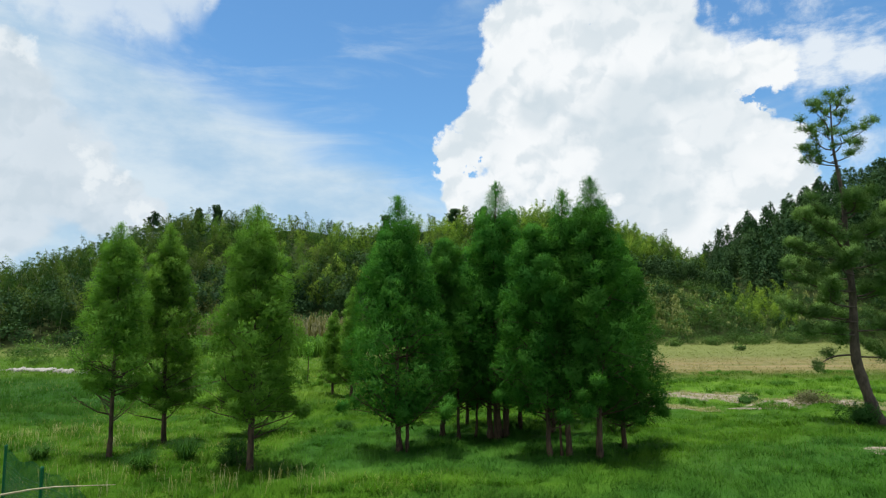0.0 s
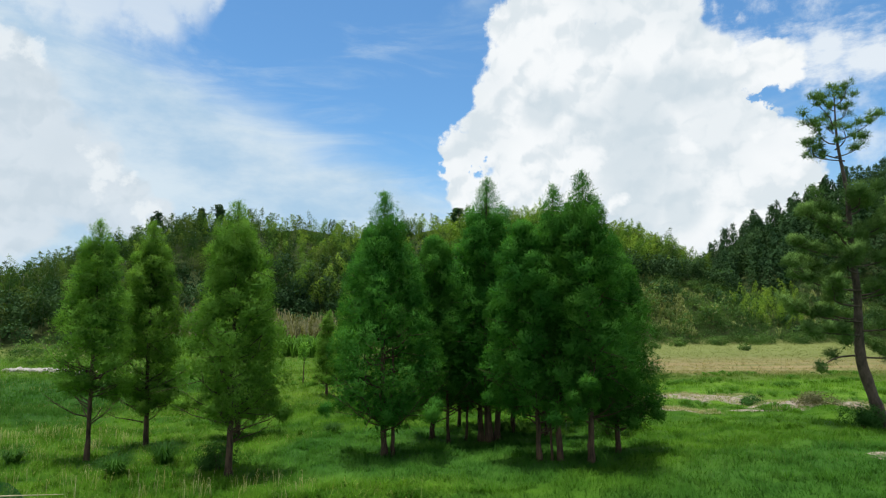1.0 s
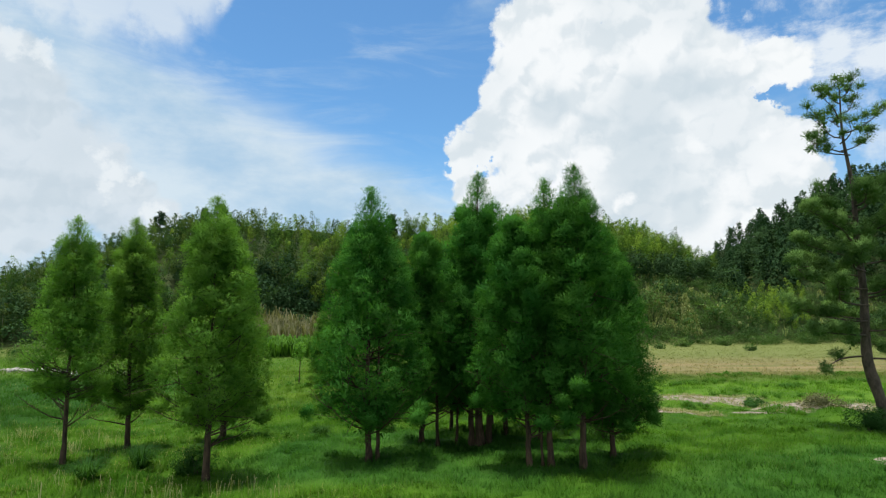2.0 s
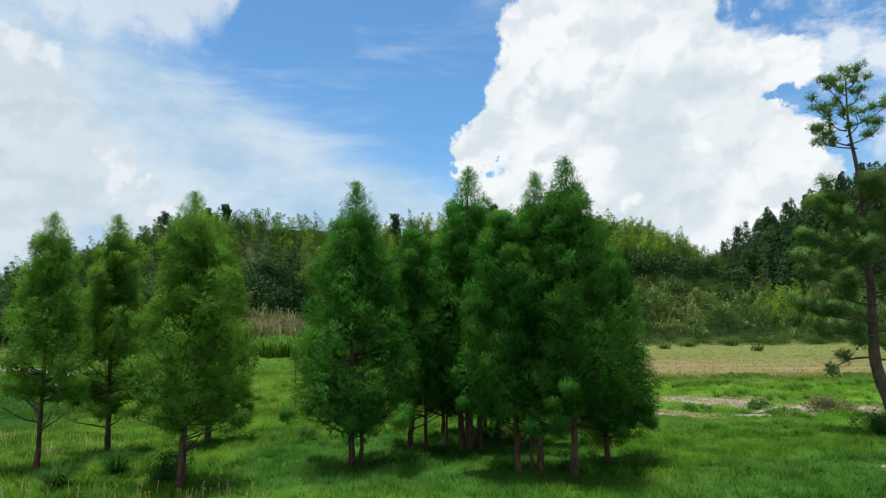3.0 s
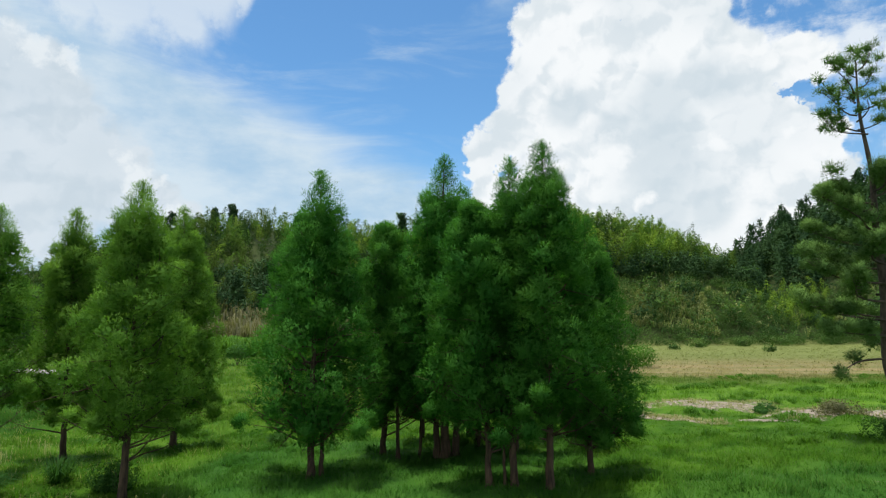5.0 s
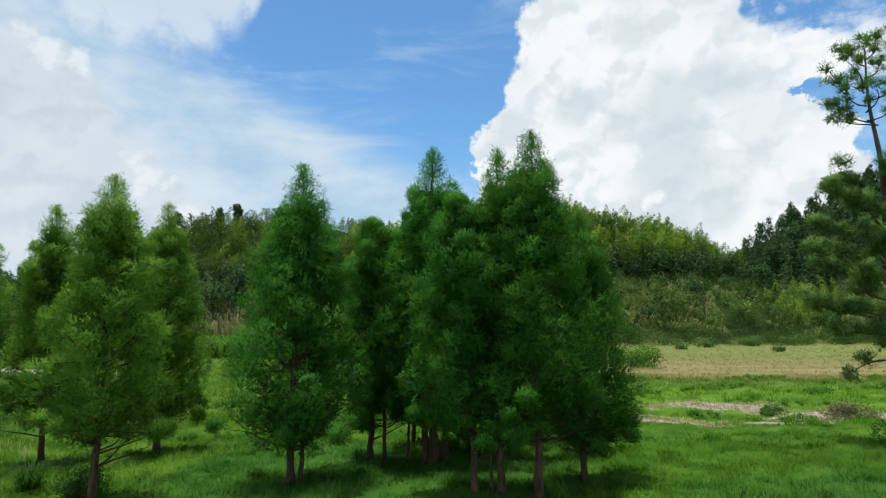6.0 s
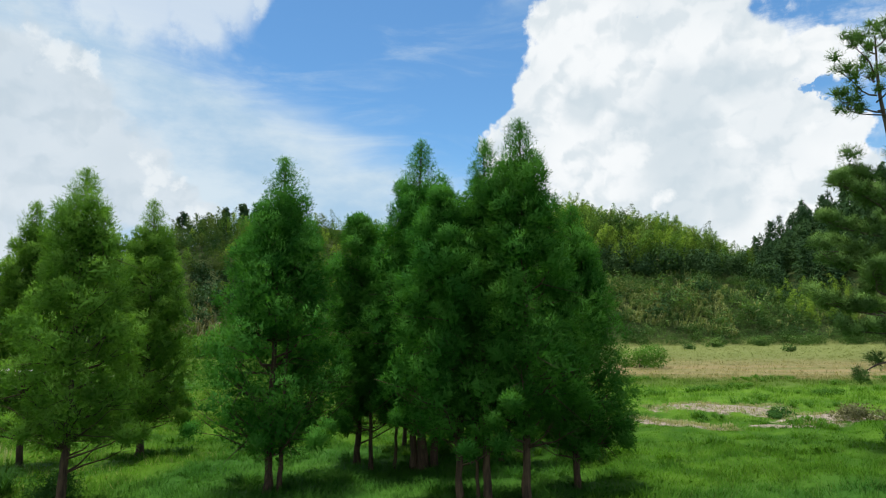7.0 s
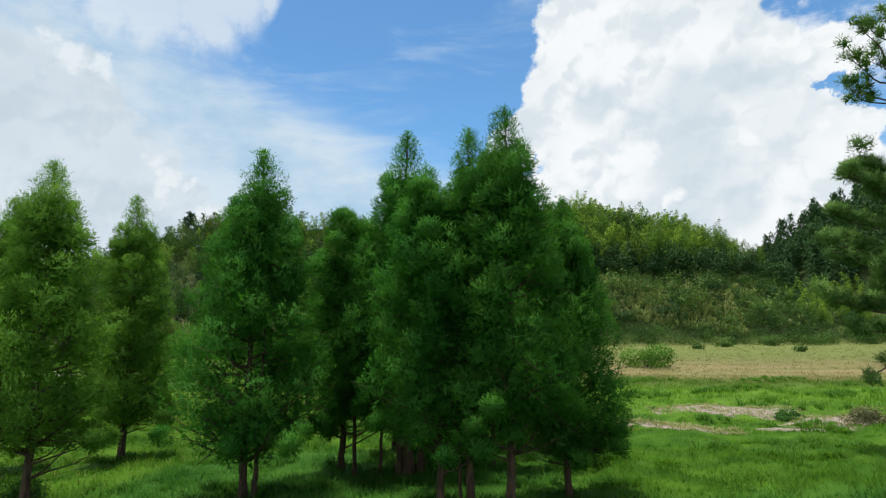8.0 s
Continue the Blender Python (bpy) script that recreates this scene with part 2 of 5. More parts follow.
def meadow(name, blades):
    """Grass of the valley floor: lush green close by, a yellow-green strip, ripe tan hay beyond; bare earth in places."""
    m, n = material(name)
    geo = n.add("ShaderNodeNewGeometry")
    pos = geo.outputs["Position"]
    xyz = n.add("ShaderNodeSeparateXYZ")
    n.link(pos, xyz.inputs[0])
    x, y, z = xyz.outputs
    flat = n.add("ShaderNodeCombineXYZ")
    n.link(x, flat.inputs[0]), n.link(y, flat.inputs[1])
    flat = flat.outputs[0]
    wide = n.noise(flat, 0.11, 4)
    mid = n.noise(flat, 0.55, 4)
    edge = n.math("MULTIPLY_ADD", n.math("SUBTRACT", wide, 0.5), 9.0, y)
    rnd = geo.outputs["Random Per Island"] if blades else n.noise(pos, 9.0, 4)
    lush = n.mix(n.span(mid, 0.3, 0.7), (0.045, 0.132, 0.012), (0.108, 0.236, 0.021))
    # bluer grass under and round the grove; the trees' shade is put into this tone
    under = n.vec("LENGTH", n.vec("MULTIPLY", n.vec("SUBTRACT", flat, (0.4, 22.8, 0)), (1 / 7.4, 1 / 5.8, 0)))
    under = n.span(n.math("MULTIPLY_ADD", n.math("SUBTRACT", wide, 0.5), 0.7, under), 1.05, 0.7)
    lush = n.mix(n.math("MULTIPLY", under, 0.75), lush, n.mix(n.span(mid, 0.3, 0.7), (0.046, 0.150, 0.027), (0.080, 0.215, 0.037)))
    lush = n.mix(n.math("MULTIPLY", n.span(x, 7, 11), 0.15), lush, (0.078, 0.200, 0.020))
    lush = n.mix(n.math("MULTIPLY", n.span(y, 30, 40), n.math("MULTIPLY", n.span(x, -19, -14), n.span(x, 4, 0))), lush, n.mix(n.span(mid, 0.3, 0.7), (0.08, 0.175, 0.02), (0.14, 0.25, 0.028)))
    left = n.math("MULTIPLY", n.span(x, -15, -20), n.span(y, 26, 31))
    lush = n.mix(n.math("MULTIPLY", left, 0.75), lush, n.mix(n.span(y, 46, 56), n.mix(mid, (0.022, 0.085, 0.016), (0.045, 0.135, 0.022)), n.mix(mid, (0.07, 0.17, 0.02), (0.15, 0.27, 0.035))))
    # blue-green rushes on the near right side
    rush = n.span(n.math("MULTIPLY_ADD", wide, 10.0, n.math("MULTIPLY_ADD", x, 0.55, n.math("MULTIPLY", y, -1.0))), -12.0, -8.0)
    lush = n.mix(n.math("MULTIPLY", rush, 0.6), lush, (0.044, 0.145, 0.026))
    bright = n.mix(n.span(mid, 0.35, 0.65), (0.092, 0.215, 0.022), (0.155, 0.305, 0.032))
    streak = n.noise(n.vec("MULTIPLY", flat, (0.12, 0.6, 1)), 0.5, 5, 0.6)
    hay = n.mix(n.span(mid, 0.3, 0.7), (0.225, 0.225, 0.085), (0.34, 0.30, 0.14))
    hay = n.mix(n.math("MULTIPLY", n.span(streak, 0.46, 0.66), 0.7), hay, (0.21, 0.245, 0.08))
    hay = n.mix(n.math("MULTIPLY", n.span(n.noise(n.vec("MULTIPLY", flat, (0.1, 0.7, 1)), 0.6, 5, 0.6), 0.42, 0.6), n.span(y, 78, 62)), hay, (0.37, 0.30, 0.155))
    right = n.span(x, -6, 8)
    green = n.mix(n.math("MULTIPLY", n.span(edge, 34, 42), n.span(x, -10, 6, 0.0, 1.0)), lush, bright)
    green = n.mix(n.math("MULTIPLY", n.math("MULTIPLY", n.span(edge, 48, 52), right), 0.7), green, (0.12, 0.175, 0.04))
    col = n.mix(n.math("MULTIPLY", n.span(edge, 53, 60), right), green, hay)
    far_green = n.math("MULTIPLY", n.span(edge, 70, 82), 0.8)
    col = n.mix(far_green, col, (0.19, 0.235, 0.072))
    bare = None
    for cx, cy, rx, ry in BARE:
        d = n.vec("LENGTH", n.vec("MULTIPLY", n.vec("SUBTRACT", flat, (cx, cy, 0)), (1 / rx, 1 / ry, 0)))
        bare = d if bare is None else n.math("MINIMUM", bare, d)
    bare = n.span(n.math("MULTIPLY_ADD", n.math("SUBTRACT", n.noise(flat, 1.3, 6, 0.7), 0.5), 3.0, bare), 1.0, 0.7)
    straw = n.mix(n.span(n.noise(flat, 5.0, 5, 0.7), 0.35, 0.65), (0.13, 0.105, 0.075), (0.42, 0.35, 0.29))
    if not blades:
        # shade between the blades, put into the ground colour with a litter tone
        col = n.mix(n.span(y, 60, 100, 0.75, 0.35), col, n.mix(1.0, col, (0.62, 0.58, 0.55), "MULTIPLY"))
        col = n.mix(bare, col, straw)
    # dry stalks
    dry = n.math("MULTIPLY", n.math("MULTIPLY", n.math("GREATER_THAN", rnd, 0.9), n.math("MULTIPLY", n.span(wide, 0.42, 0.6), n.span(x, 2, -5, 0.25, 1.0))), n.span(under, 1.0, 0.3))
    col = n.mix(n.math("MULTIPLY", dry, 0.7), col, (0.36, 0.33, 0.14))
    col = n.mix(n.math("MULTIPLY", rnd, n.span(y, 50, 60, 0.2, 0.12)), col, n.mix(1.0, col, (1.5, 1.45, 1.2), "MULTIPLY"))
    p = n.add("ShaderNodeBsdfPrincipled")
    p.inputs["Roughness"].default_value = 0.6
    p.inputs["Specular IOR Level"].default_value = 0.02
    out = n.add("ShaderNodeOutputMaterial")
    if blades:
        n.link(col, p.inputs["Base Color"])
        t = n.add("ShaderNodeBsdfTranslucent")
        n.link(n.mix(1.0, col, (1.15, 1.2, 0.7), "MULTIPLY"), t.inputs[0])
        mixed = n.add("ShaderNodeMixShader")
        mixed.inputs[0].default_value = 0.4
        n.link(p.outputs[0], mixed.inputs[1]), n.link(t.outputs[0], mixed.inputs[2])
        n.link(mixed.outputs[0], out.inputs[0])
    else:
        hill = n.math("MULTIPLY", n.span(z, -0.6, 0.6), n.span(y, 60, 75))
        col = n.mix(hill, col, n.mix(mid, (0.03, 0.048, 0.015), (0.07, 0.088, 0.03)))
        n.link(col, p.inputs["Base Color"])
        b = n.add("ShaderNodeBump")
        b.inputs["Strength"].default_value, b.inputs["Distance"].default_value = 0.5, 0.15
        n.link(n.noise(pos, 3.0, 6, 0.7), b.inputs["Height"]), n.link(b.outputs[0], p.inputs["Normal"])
        n.link(p.outputs[0], out.inputs[0])
    return m


MEADOW_GROUND = meadow("meadow_ground", False)
MEADOW_BLADES = meadow("meadow_blades", True)
CYPRESS_LEAF = foliage("cypress_needles", (0.034, 0.150, 0.022), (0.094, 0.272, 0.040), thin=0.42, speckle=0.15, patch=1.1)
CYPRESS_PALE = foliage("cypress_needles_pale", (0.100, 0.232, 0.034), (0.190, 0.362, 0.055), thin=0.45, speckle=0.15, patch=1.1)
PINE_LEAF = foliage("pine_needles", (0.075, 0.160, 0.042), (0.175, 0.300, 0.076), patch=0.9, thin=0.2, speckle=0.2)
BAMBOO_LEAF = foliage("bamboo_leaves", (0.066, 0.148, 0.025), (0.145, 0.260, 0.040), patch=0.3, speckle=0.15)
BAMBOO_YOUNG = foliage("bamboo_young", (0.160, 0.280, 0.036), (0.270, 0.400, 0.055), patch=0.3, speckle=0.15)
BAMBOO_OLIVE = foliage("bamboo_olive", (0.060, 0.105, 0.022), (0.115, 0.165, 0.036), patch=0.3, speckle=0.15)
BAMBOO_DEEP = foliage("bamboo_deep", (0.020, 0.060, 0.015), (0.048, 0.102, 0.022), patch=0.3, speckle=0.15)
WOODS_LEAF = foliage("woods_leaves", (0.022, 0.060, 0.024), (0.062, 0.122, 0.042), thin=0.2, patch=0.12, speckle=0.2)
SCRUB_LEAF = foliage("scrub_leaves", (0.034, 0.088, 0.024), (0.140, 0.235, 0.058), patch=0.2, speckle=0.2, tint=((0.30, 0.28, 0.15), 0.95, 0.5))
SHRUB_LEAF = foliage("shrub_leaves", (0.040, 0.100, 0.028), (0.120, 0.215, 0.054), patch=0.25, speckle=0.2, tint=((0.30, 0.29, 0.15), 0.95, 0.5))
BUSH_LEAF = foliage("bush_leaves", (0.030, 0.090, 0.020), (0.080, 0.180, 0.04))
SEDGE_LEAF = foliage("sedge_blades", (0.025, 0.085, 0.016), (0.075, 0.17, 0.03))
REED_LEAF = foliage("reed_blades", (0.085, 0.095, 0.042), (0.23, 0.215, 0.125), patch=0.4)
PLUME_LEAF = foliage("plume_grass", (0.16, 0.20, 0.07), (0.40, 0.41, 0.20), patch=0.3)
STRAW_LEAF = foliage("straw_blades", (0.24, 0.24, 0.11), (0.42, 0.40, 0.22), patch=0.6)
MAIZE_LEAF = foliage("crop_blades", (0.05, 0.13, 0.02), (0.11, 0.23, 0.03))
CYPRESS_BARK = solid("cypress_bark", (0.015, 0.010, 0.006), (0.125, 0.080, 0.045), scale=16, stretch=(1, 1, 0.12), bump=1.0)
PINE_BARK = solid("pine_bark", (0.035, 0.027, 0.021), (0.15, 0.11, 0.08), scale=9, stretch=(1, 1, 0.4), bump=1.0)
CULM = solid("bamboo_culm", (0.12, 0.13, 0.05), (0.32, 0.31, 0.18), scale=3)
STONE = solid("pale_stone", (0.30, 0.27, 0.23), (0.52, 0.48, 0.42), scale=5, bump=0.8)
FENCE_GREEN = solid("green_coated_wire", (0.004, 0.085, 0.03), (0.008, 0.14, 0.05), rough=0.4, scale=20, bump=0.1)
DRY_WOOD = solid("weathered_cane", (0.30, 0.25, 0.15), (0.48, 0.42, 0.28), scale=12, stretch=(0.3, 0.3, 1), bump=0.5)


# ---- mesh helpers ----
def mesh_of(name, verts, faces, mat, smooth=False):
    """A mesh from arrays; every face has the same number of corners."""
    verts = np.asarray(verts, dtype=np.float32)
    normals = verts[:, 3:] if verts.shape[-1] == 6 else None
    verts = verts[..., :3].reshape(-1, 3)
    faces = np.asarray(faces, dtype=np.int32)
    k = faces.shape[1]
    me = bpy.data.meshes.new(name)
    me.vertices.add(len(verts))
    me.vertices.foreach_set("co", verts.ravel())
    me.loops.add(faces.size)
    me.loops.foreach_set("vertex_index", faces.ravel())
    me.polygons.add(len(faces))
    me.polygons.foreach_set("loop_start", np.arange(0, faces.size, k, dtype=np.int32))
    if smooth:
        me.polygons.foreach_set("use_smooth", np.ones(len(faces), dtype=bool))
    me.update(calc_edges=True)
    if normals is not None:
        rounded = me.attributes.new("custom_normal", "FLOAT_VECTOR", "POINT")
        rounded.data.foreach_set("vector", np.ascontiguousarray(normals, dtype=np.float32).ravel())
    me.materials.append(mat)
    return me


def put(name, me, parent=None, label="", at=(0, 0, 0)):
    ob = new(name, me)
    ob.location = at
    if parent:
        ob.parent = parent
    return tagged(ob, label)


def unit(v):
    return v / np.maximum(np.linalg.norm(v, axis=-1, keepdims=True), 1e-6)


def tube(points, radii, sides=7):
    """A tapered tube along points: corner array and quads."""
    pts = np.asarray(points, dtype=float)
    along = np.gradient(pts, axis=0)
    along = unit(along)
    ref = np.where(np.abs(along[:, 2:3]) > 0.9, np.array([[1.0, 0, 0]]), np.array([[0, 0, 1.0]]))
    a = unit(np.cross(along, ref))
    b = np.cross(along, a)
    ang = np.linspace(0, 2 * np.pi, sides, endpoint=False)
    ring = a[:, None, :] * np.cos(ang)[None, :, None] + b[:, None, :] * np.sin(ang)[None, :, None]
    verts = pts[:, None, :] + ring * np.asarray(radii)[:, None, None]
    k = len(pts)
    i, j = np.meshgrid(np.arange(k - 1), np.arange(sides), indexing="ij")
    q = np.stack([i * sides + j, i * sides + (j + 1) % sides, (i + 1) * sides + (j + 1) % sides, (i + 1) * sides + j], -1).reshape(-1, 4)
    return verts.reshape(-1, 3), q


def joined(pieces):
    verts, faces, base = [], [], 0
    for v, f in pieces:
        verts.append(v), faces.append(np.asarray(f) + base)
        base += len(v)
    return np.concatenate(verts), np.concatenate(faces)


def spikes(rng, roots, normals, length, width, droop=0.25, jitter=0.7, rounding=None):
    """Slim leaf blades: one triangle each, lying about square to its normal. Six columns: corner and rounded normal of the leaf mass."""
    k = len(roots)
    nn = unit(normals + rng.normal(0, jitter, (k, 3)))
    d = rng.normal(0, 1, (k, 3)) + normals * 0.7
    d[:, 2] -= droop
    d = unit(d - nn * np.sum(d * nn, -1, keepdims=True) * 0.8)
    side = unit(np.cross(d, nn))
    ln = (length * rng.uniform(0.6, 1.3, k))[:, None]
    w = (width * rng.uniform(0.7, 1.3, k))[:, None]
    v = np.stack([roots + side * w * 0.5, roots - side * w * 0.5, roots + d * ln], 1)
    soft = normals if rounding is None else rounding
    face = np.cross(v[:, 1] - v[:, 0], v[:, 2] - v[:, 0])
    back = np.sum(face * soft, -1) < 0
    v[back] = v[back][:, [1, 0, 2]]
    soft = unit(soft + rng.normal(0, 0.12, (k, 3)))
    v = np.concatenate([v, np.repeat(soft[:, None, :], 3, 1)], -1)
    return v.reshape(-1, 6), np.arange(3 * k).reshape(-1, 3)


# ---- the lie of the land ----
RIDGE_X = [-260, -150, -113, -99, -85, -75, -58, -42, -25, -13, 1, 23, 44, 55, 64, 72, 87, 101, 112, 160, 260]
RIDGE_Z = [1, 2, 4.5, 9, 14.5, 20.5, 24.5, 23.5, 21, 21.5, 23.5, 23, 19, 15.5, 10.5, 13.5, 22, 28, 32, 40, 48]


def smooth(v, a, b):
    s = np.clip((v - a) / (b - a), 0, 1)
    return s * s * (3 - 2 * s)


def waves(x, y, size, seed):
    """Cheap smooth unevenness between -1 and 1."""
    r = np.random.RandomState(seed)
    total = 0
    for i in range(6):
        a = r.uniform(0, 6.283)
        k = (0.7 + 0.25 * i) * 6.283 / size
        total = total + np.sin((x * math.cos(a) + y * math.sin(a)) * k + r.uniform(0, 6.283)) / 6 * 2
    return total


def foot(x):
    """Where the hills begin."""
    return np.interp(x, [-140, -60, -25, 20, 60, 120], [78, 86, 100, 108, 114, 112])


def slope(x, y):
    f = foot(x)
    return np.clip((y - f) / (152 - f), 0, 1)


def land(x, y):
    x, y = np.asarray(x, float), np.asarray(y, float)
    z = np.interp(y, [12, 20, 27, 36, 130], [0.72, 0.62, 0.22, -0.1, -0.9]) + 0.02 * np.clip(x, -8, 8) * smooth(y, 40, 26)
    for cx, cy, rx, ry in BARE[:3]:
        z = z + 0.16 * smooth(np.hypot((x - cx) / rx, (y - cy) / ry), 1.3, 0.3)
    z = z + 0.12 * waves(x, y, 9.0, 3) * smooth(y, 70, 30) + 0.06 * waves(x, y, 2.6, 4) * smooth(y, 50, 36) + 0.07 * waves(x, y, 4.7, 6) * smooth(y, 50, 36)
    s = slope(x, y)
    top = np.interp(x, RIDGE_X, RIDGE_Z) + 1.0
    steep = smooth(x, -20, 40)
    z = z + top * ((1 - steep) * (0.7 * s + 0.3 * s * s * (3 - 2 * s)) + steep * (1 - (1 - s) ** 2)) * smooth(y, 270, 190)
    z = z + 3.5 * smooth(y, 153, 162) * smooth(y, 270, 190) * smooth(s, 0.9, 1.0)
    z = z + 0.9 * waves(x, y, 34.0, 5) * smooth(s, 0, 0.4)
    z = z + 24 * smooth(y, 240, 330) * smooth(np.abs(x - 150), 160, 30)
    return z


def make_ground():
    def steps(*spans):
        return np.unique(np.concatenate([np.arange(a, b, d) for a, b, d in spans]))
    xs = steps((-3000, -400, 260), (-400, -140, 20), (-140, -30, 2.5), (-30, 30, 0.5), (30, 160, 2.5), (160, 400, 20), (400, 3001, 260))
    ys = steps((-3000, -100, 290), (-100, 8, 6), (8, 46, 0.5), (46, 180, 2.2), (180, 420, 12), (420, 3001, 215))
    gx, gy = np.meshgrid(xs, ys)
    v = np.stack([gx, gy, land(gx, gy)], -1).reshape(-1, 3)
    w = len(xs)
    i, j = np.meshgrid(np.arange(len(ys) - 1), np.arange(w - 1), indexing="ij")
    f = np.stack([i * w + j, i * w + j + 1, (i + 1) * w + j + 1, (i + 1) * w + j], -1).reshape(-1, 4)
    ob = put("ground", mesh_of("ground", v, f, MEADOW_GROUND, True))
    tagged(ob, "green valley meadow rising to wooded hills", "ground", kind="structure")


make_ground()

# ---- cypress trees of the grove ----
def crown_radius(u):
    return np.interp(u, [0, 0.1, 0.3, 0.6, 0.8, 0.9, 1.0], [0.66, 1.0, 0.9, 0.64, 0.41, 0.27, 0.06])


def blades_along(rng, pos, way, soft, length, width):
    """Slim needles: one triangle each, running along its way and facing about the same side as the leaf mass."""
    k = len(pos)
    nn = soft + rng.normal(0, 0.45, (k, 3))
    side = unit(np.cross(way, nn)) * (width * rng.uniform(0.7, 1.3, k))[:, None] * 0.5
    ln = (length * rng.uniform(0.6, 1.3, k))[:, None]
    v = np.stack([pos + side, pos - side, pos + way * ln], 1)
    back = np.sum(np.cross(v[:, 1] - v[:, 0], v[:, 2] - v[:, 0]) * soft, -1) < 0
    v[back] = v[back][:, [1, 0, 2]]
    v = np.concatenate([v, np.repeat(soft[:, None, :], 3, 1)], -1)
    return v.reshape(-1, 6), np.arange(3 * k).reshape(-1, 3)


def plumes(rng, centres, outs, wide, tall, count, per, length, width, rise=0.6, tuft=0.2, core=80, inner=0.6):
    """Leaf masses: every mass is covered on its outer and upper side by many small feathery tufts, over a heart of
    larger blades added to block light.
    """
    i = np.repeat(np.arange(len(centres)), count)
    size = np.stack([wide, wide, tall], -1)
    d = unit(rng.normal(0, 1, (len(i), 3)) + outs[i] * 0.5 + np.array([0, 0, 0.25]))
    base = centres[i] + d * size[i] * rng.uniform(inner, 0.9, (len(i), 1))
    axis = unit(d * 0.9 + outs[i] * 0.15 + np.array([0, 0, rise]) + rng.normal(0, 0.2, (len(i), 3)))
    long = tuft * rng.uniform(0.6, 1.3, len(i))
    j = np.repeat(np.arange(len(i)), per)
    m = len(j)
    w = rng.uniform(0, 1, m)
    radial = unit(np.cross(axis[j], rng.normal(0, 1, (m, 3))))
    pos = base[j] + axis[j] * (long[j] * (w - 0.3))[:, None] + radial * (long[j] * 0.55 * rng.uniform(0, 1, m) ** 0.5)[:, None]
    way = unit(axis[j] + radial * 0.6 + rng.normal(0, 0.4, (m, 3)))
    soft = unit(d[j] + radial * 0.3 + np.array([0, 0, 0.12]) + rng.normal(0, 0.1, (m, 3)))
    fine = blades_along(rng, pos, way, soft, length, width)
    i = np.repeat(np.nonzero(wide > 0.2)[0], core)
    d = unit(rng.normal(0, 1, (len(i), 3)))
    deep = centres[i] + d * size[i] * rng.uniform(0.1, 0.7, (len(i), 1))
    heart = blades_along(rng, deep, unit(rng.normal(0, 1, d.shape)), d, 0.2, 0.08)
    return joined([fine, heart])


def bent(base, top, bow, k=9):
    s = np.linspace(0, 1, k)[:, None]
    p = base + (top - base) * s
    return p + np.sin(s * np.pi) * np.asarray(bow)


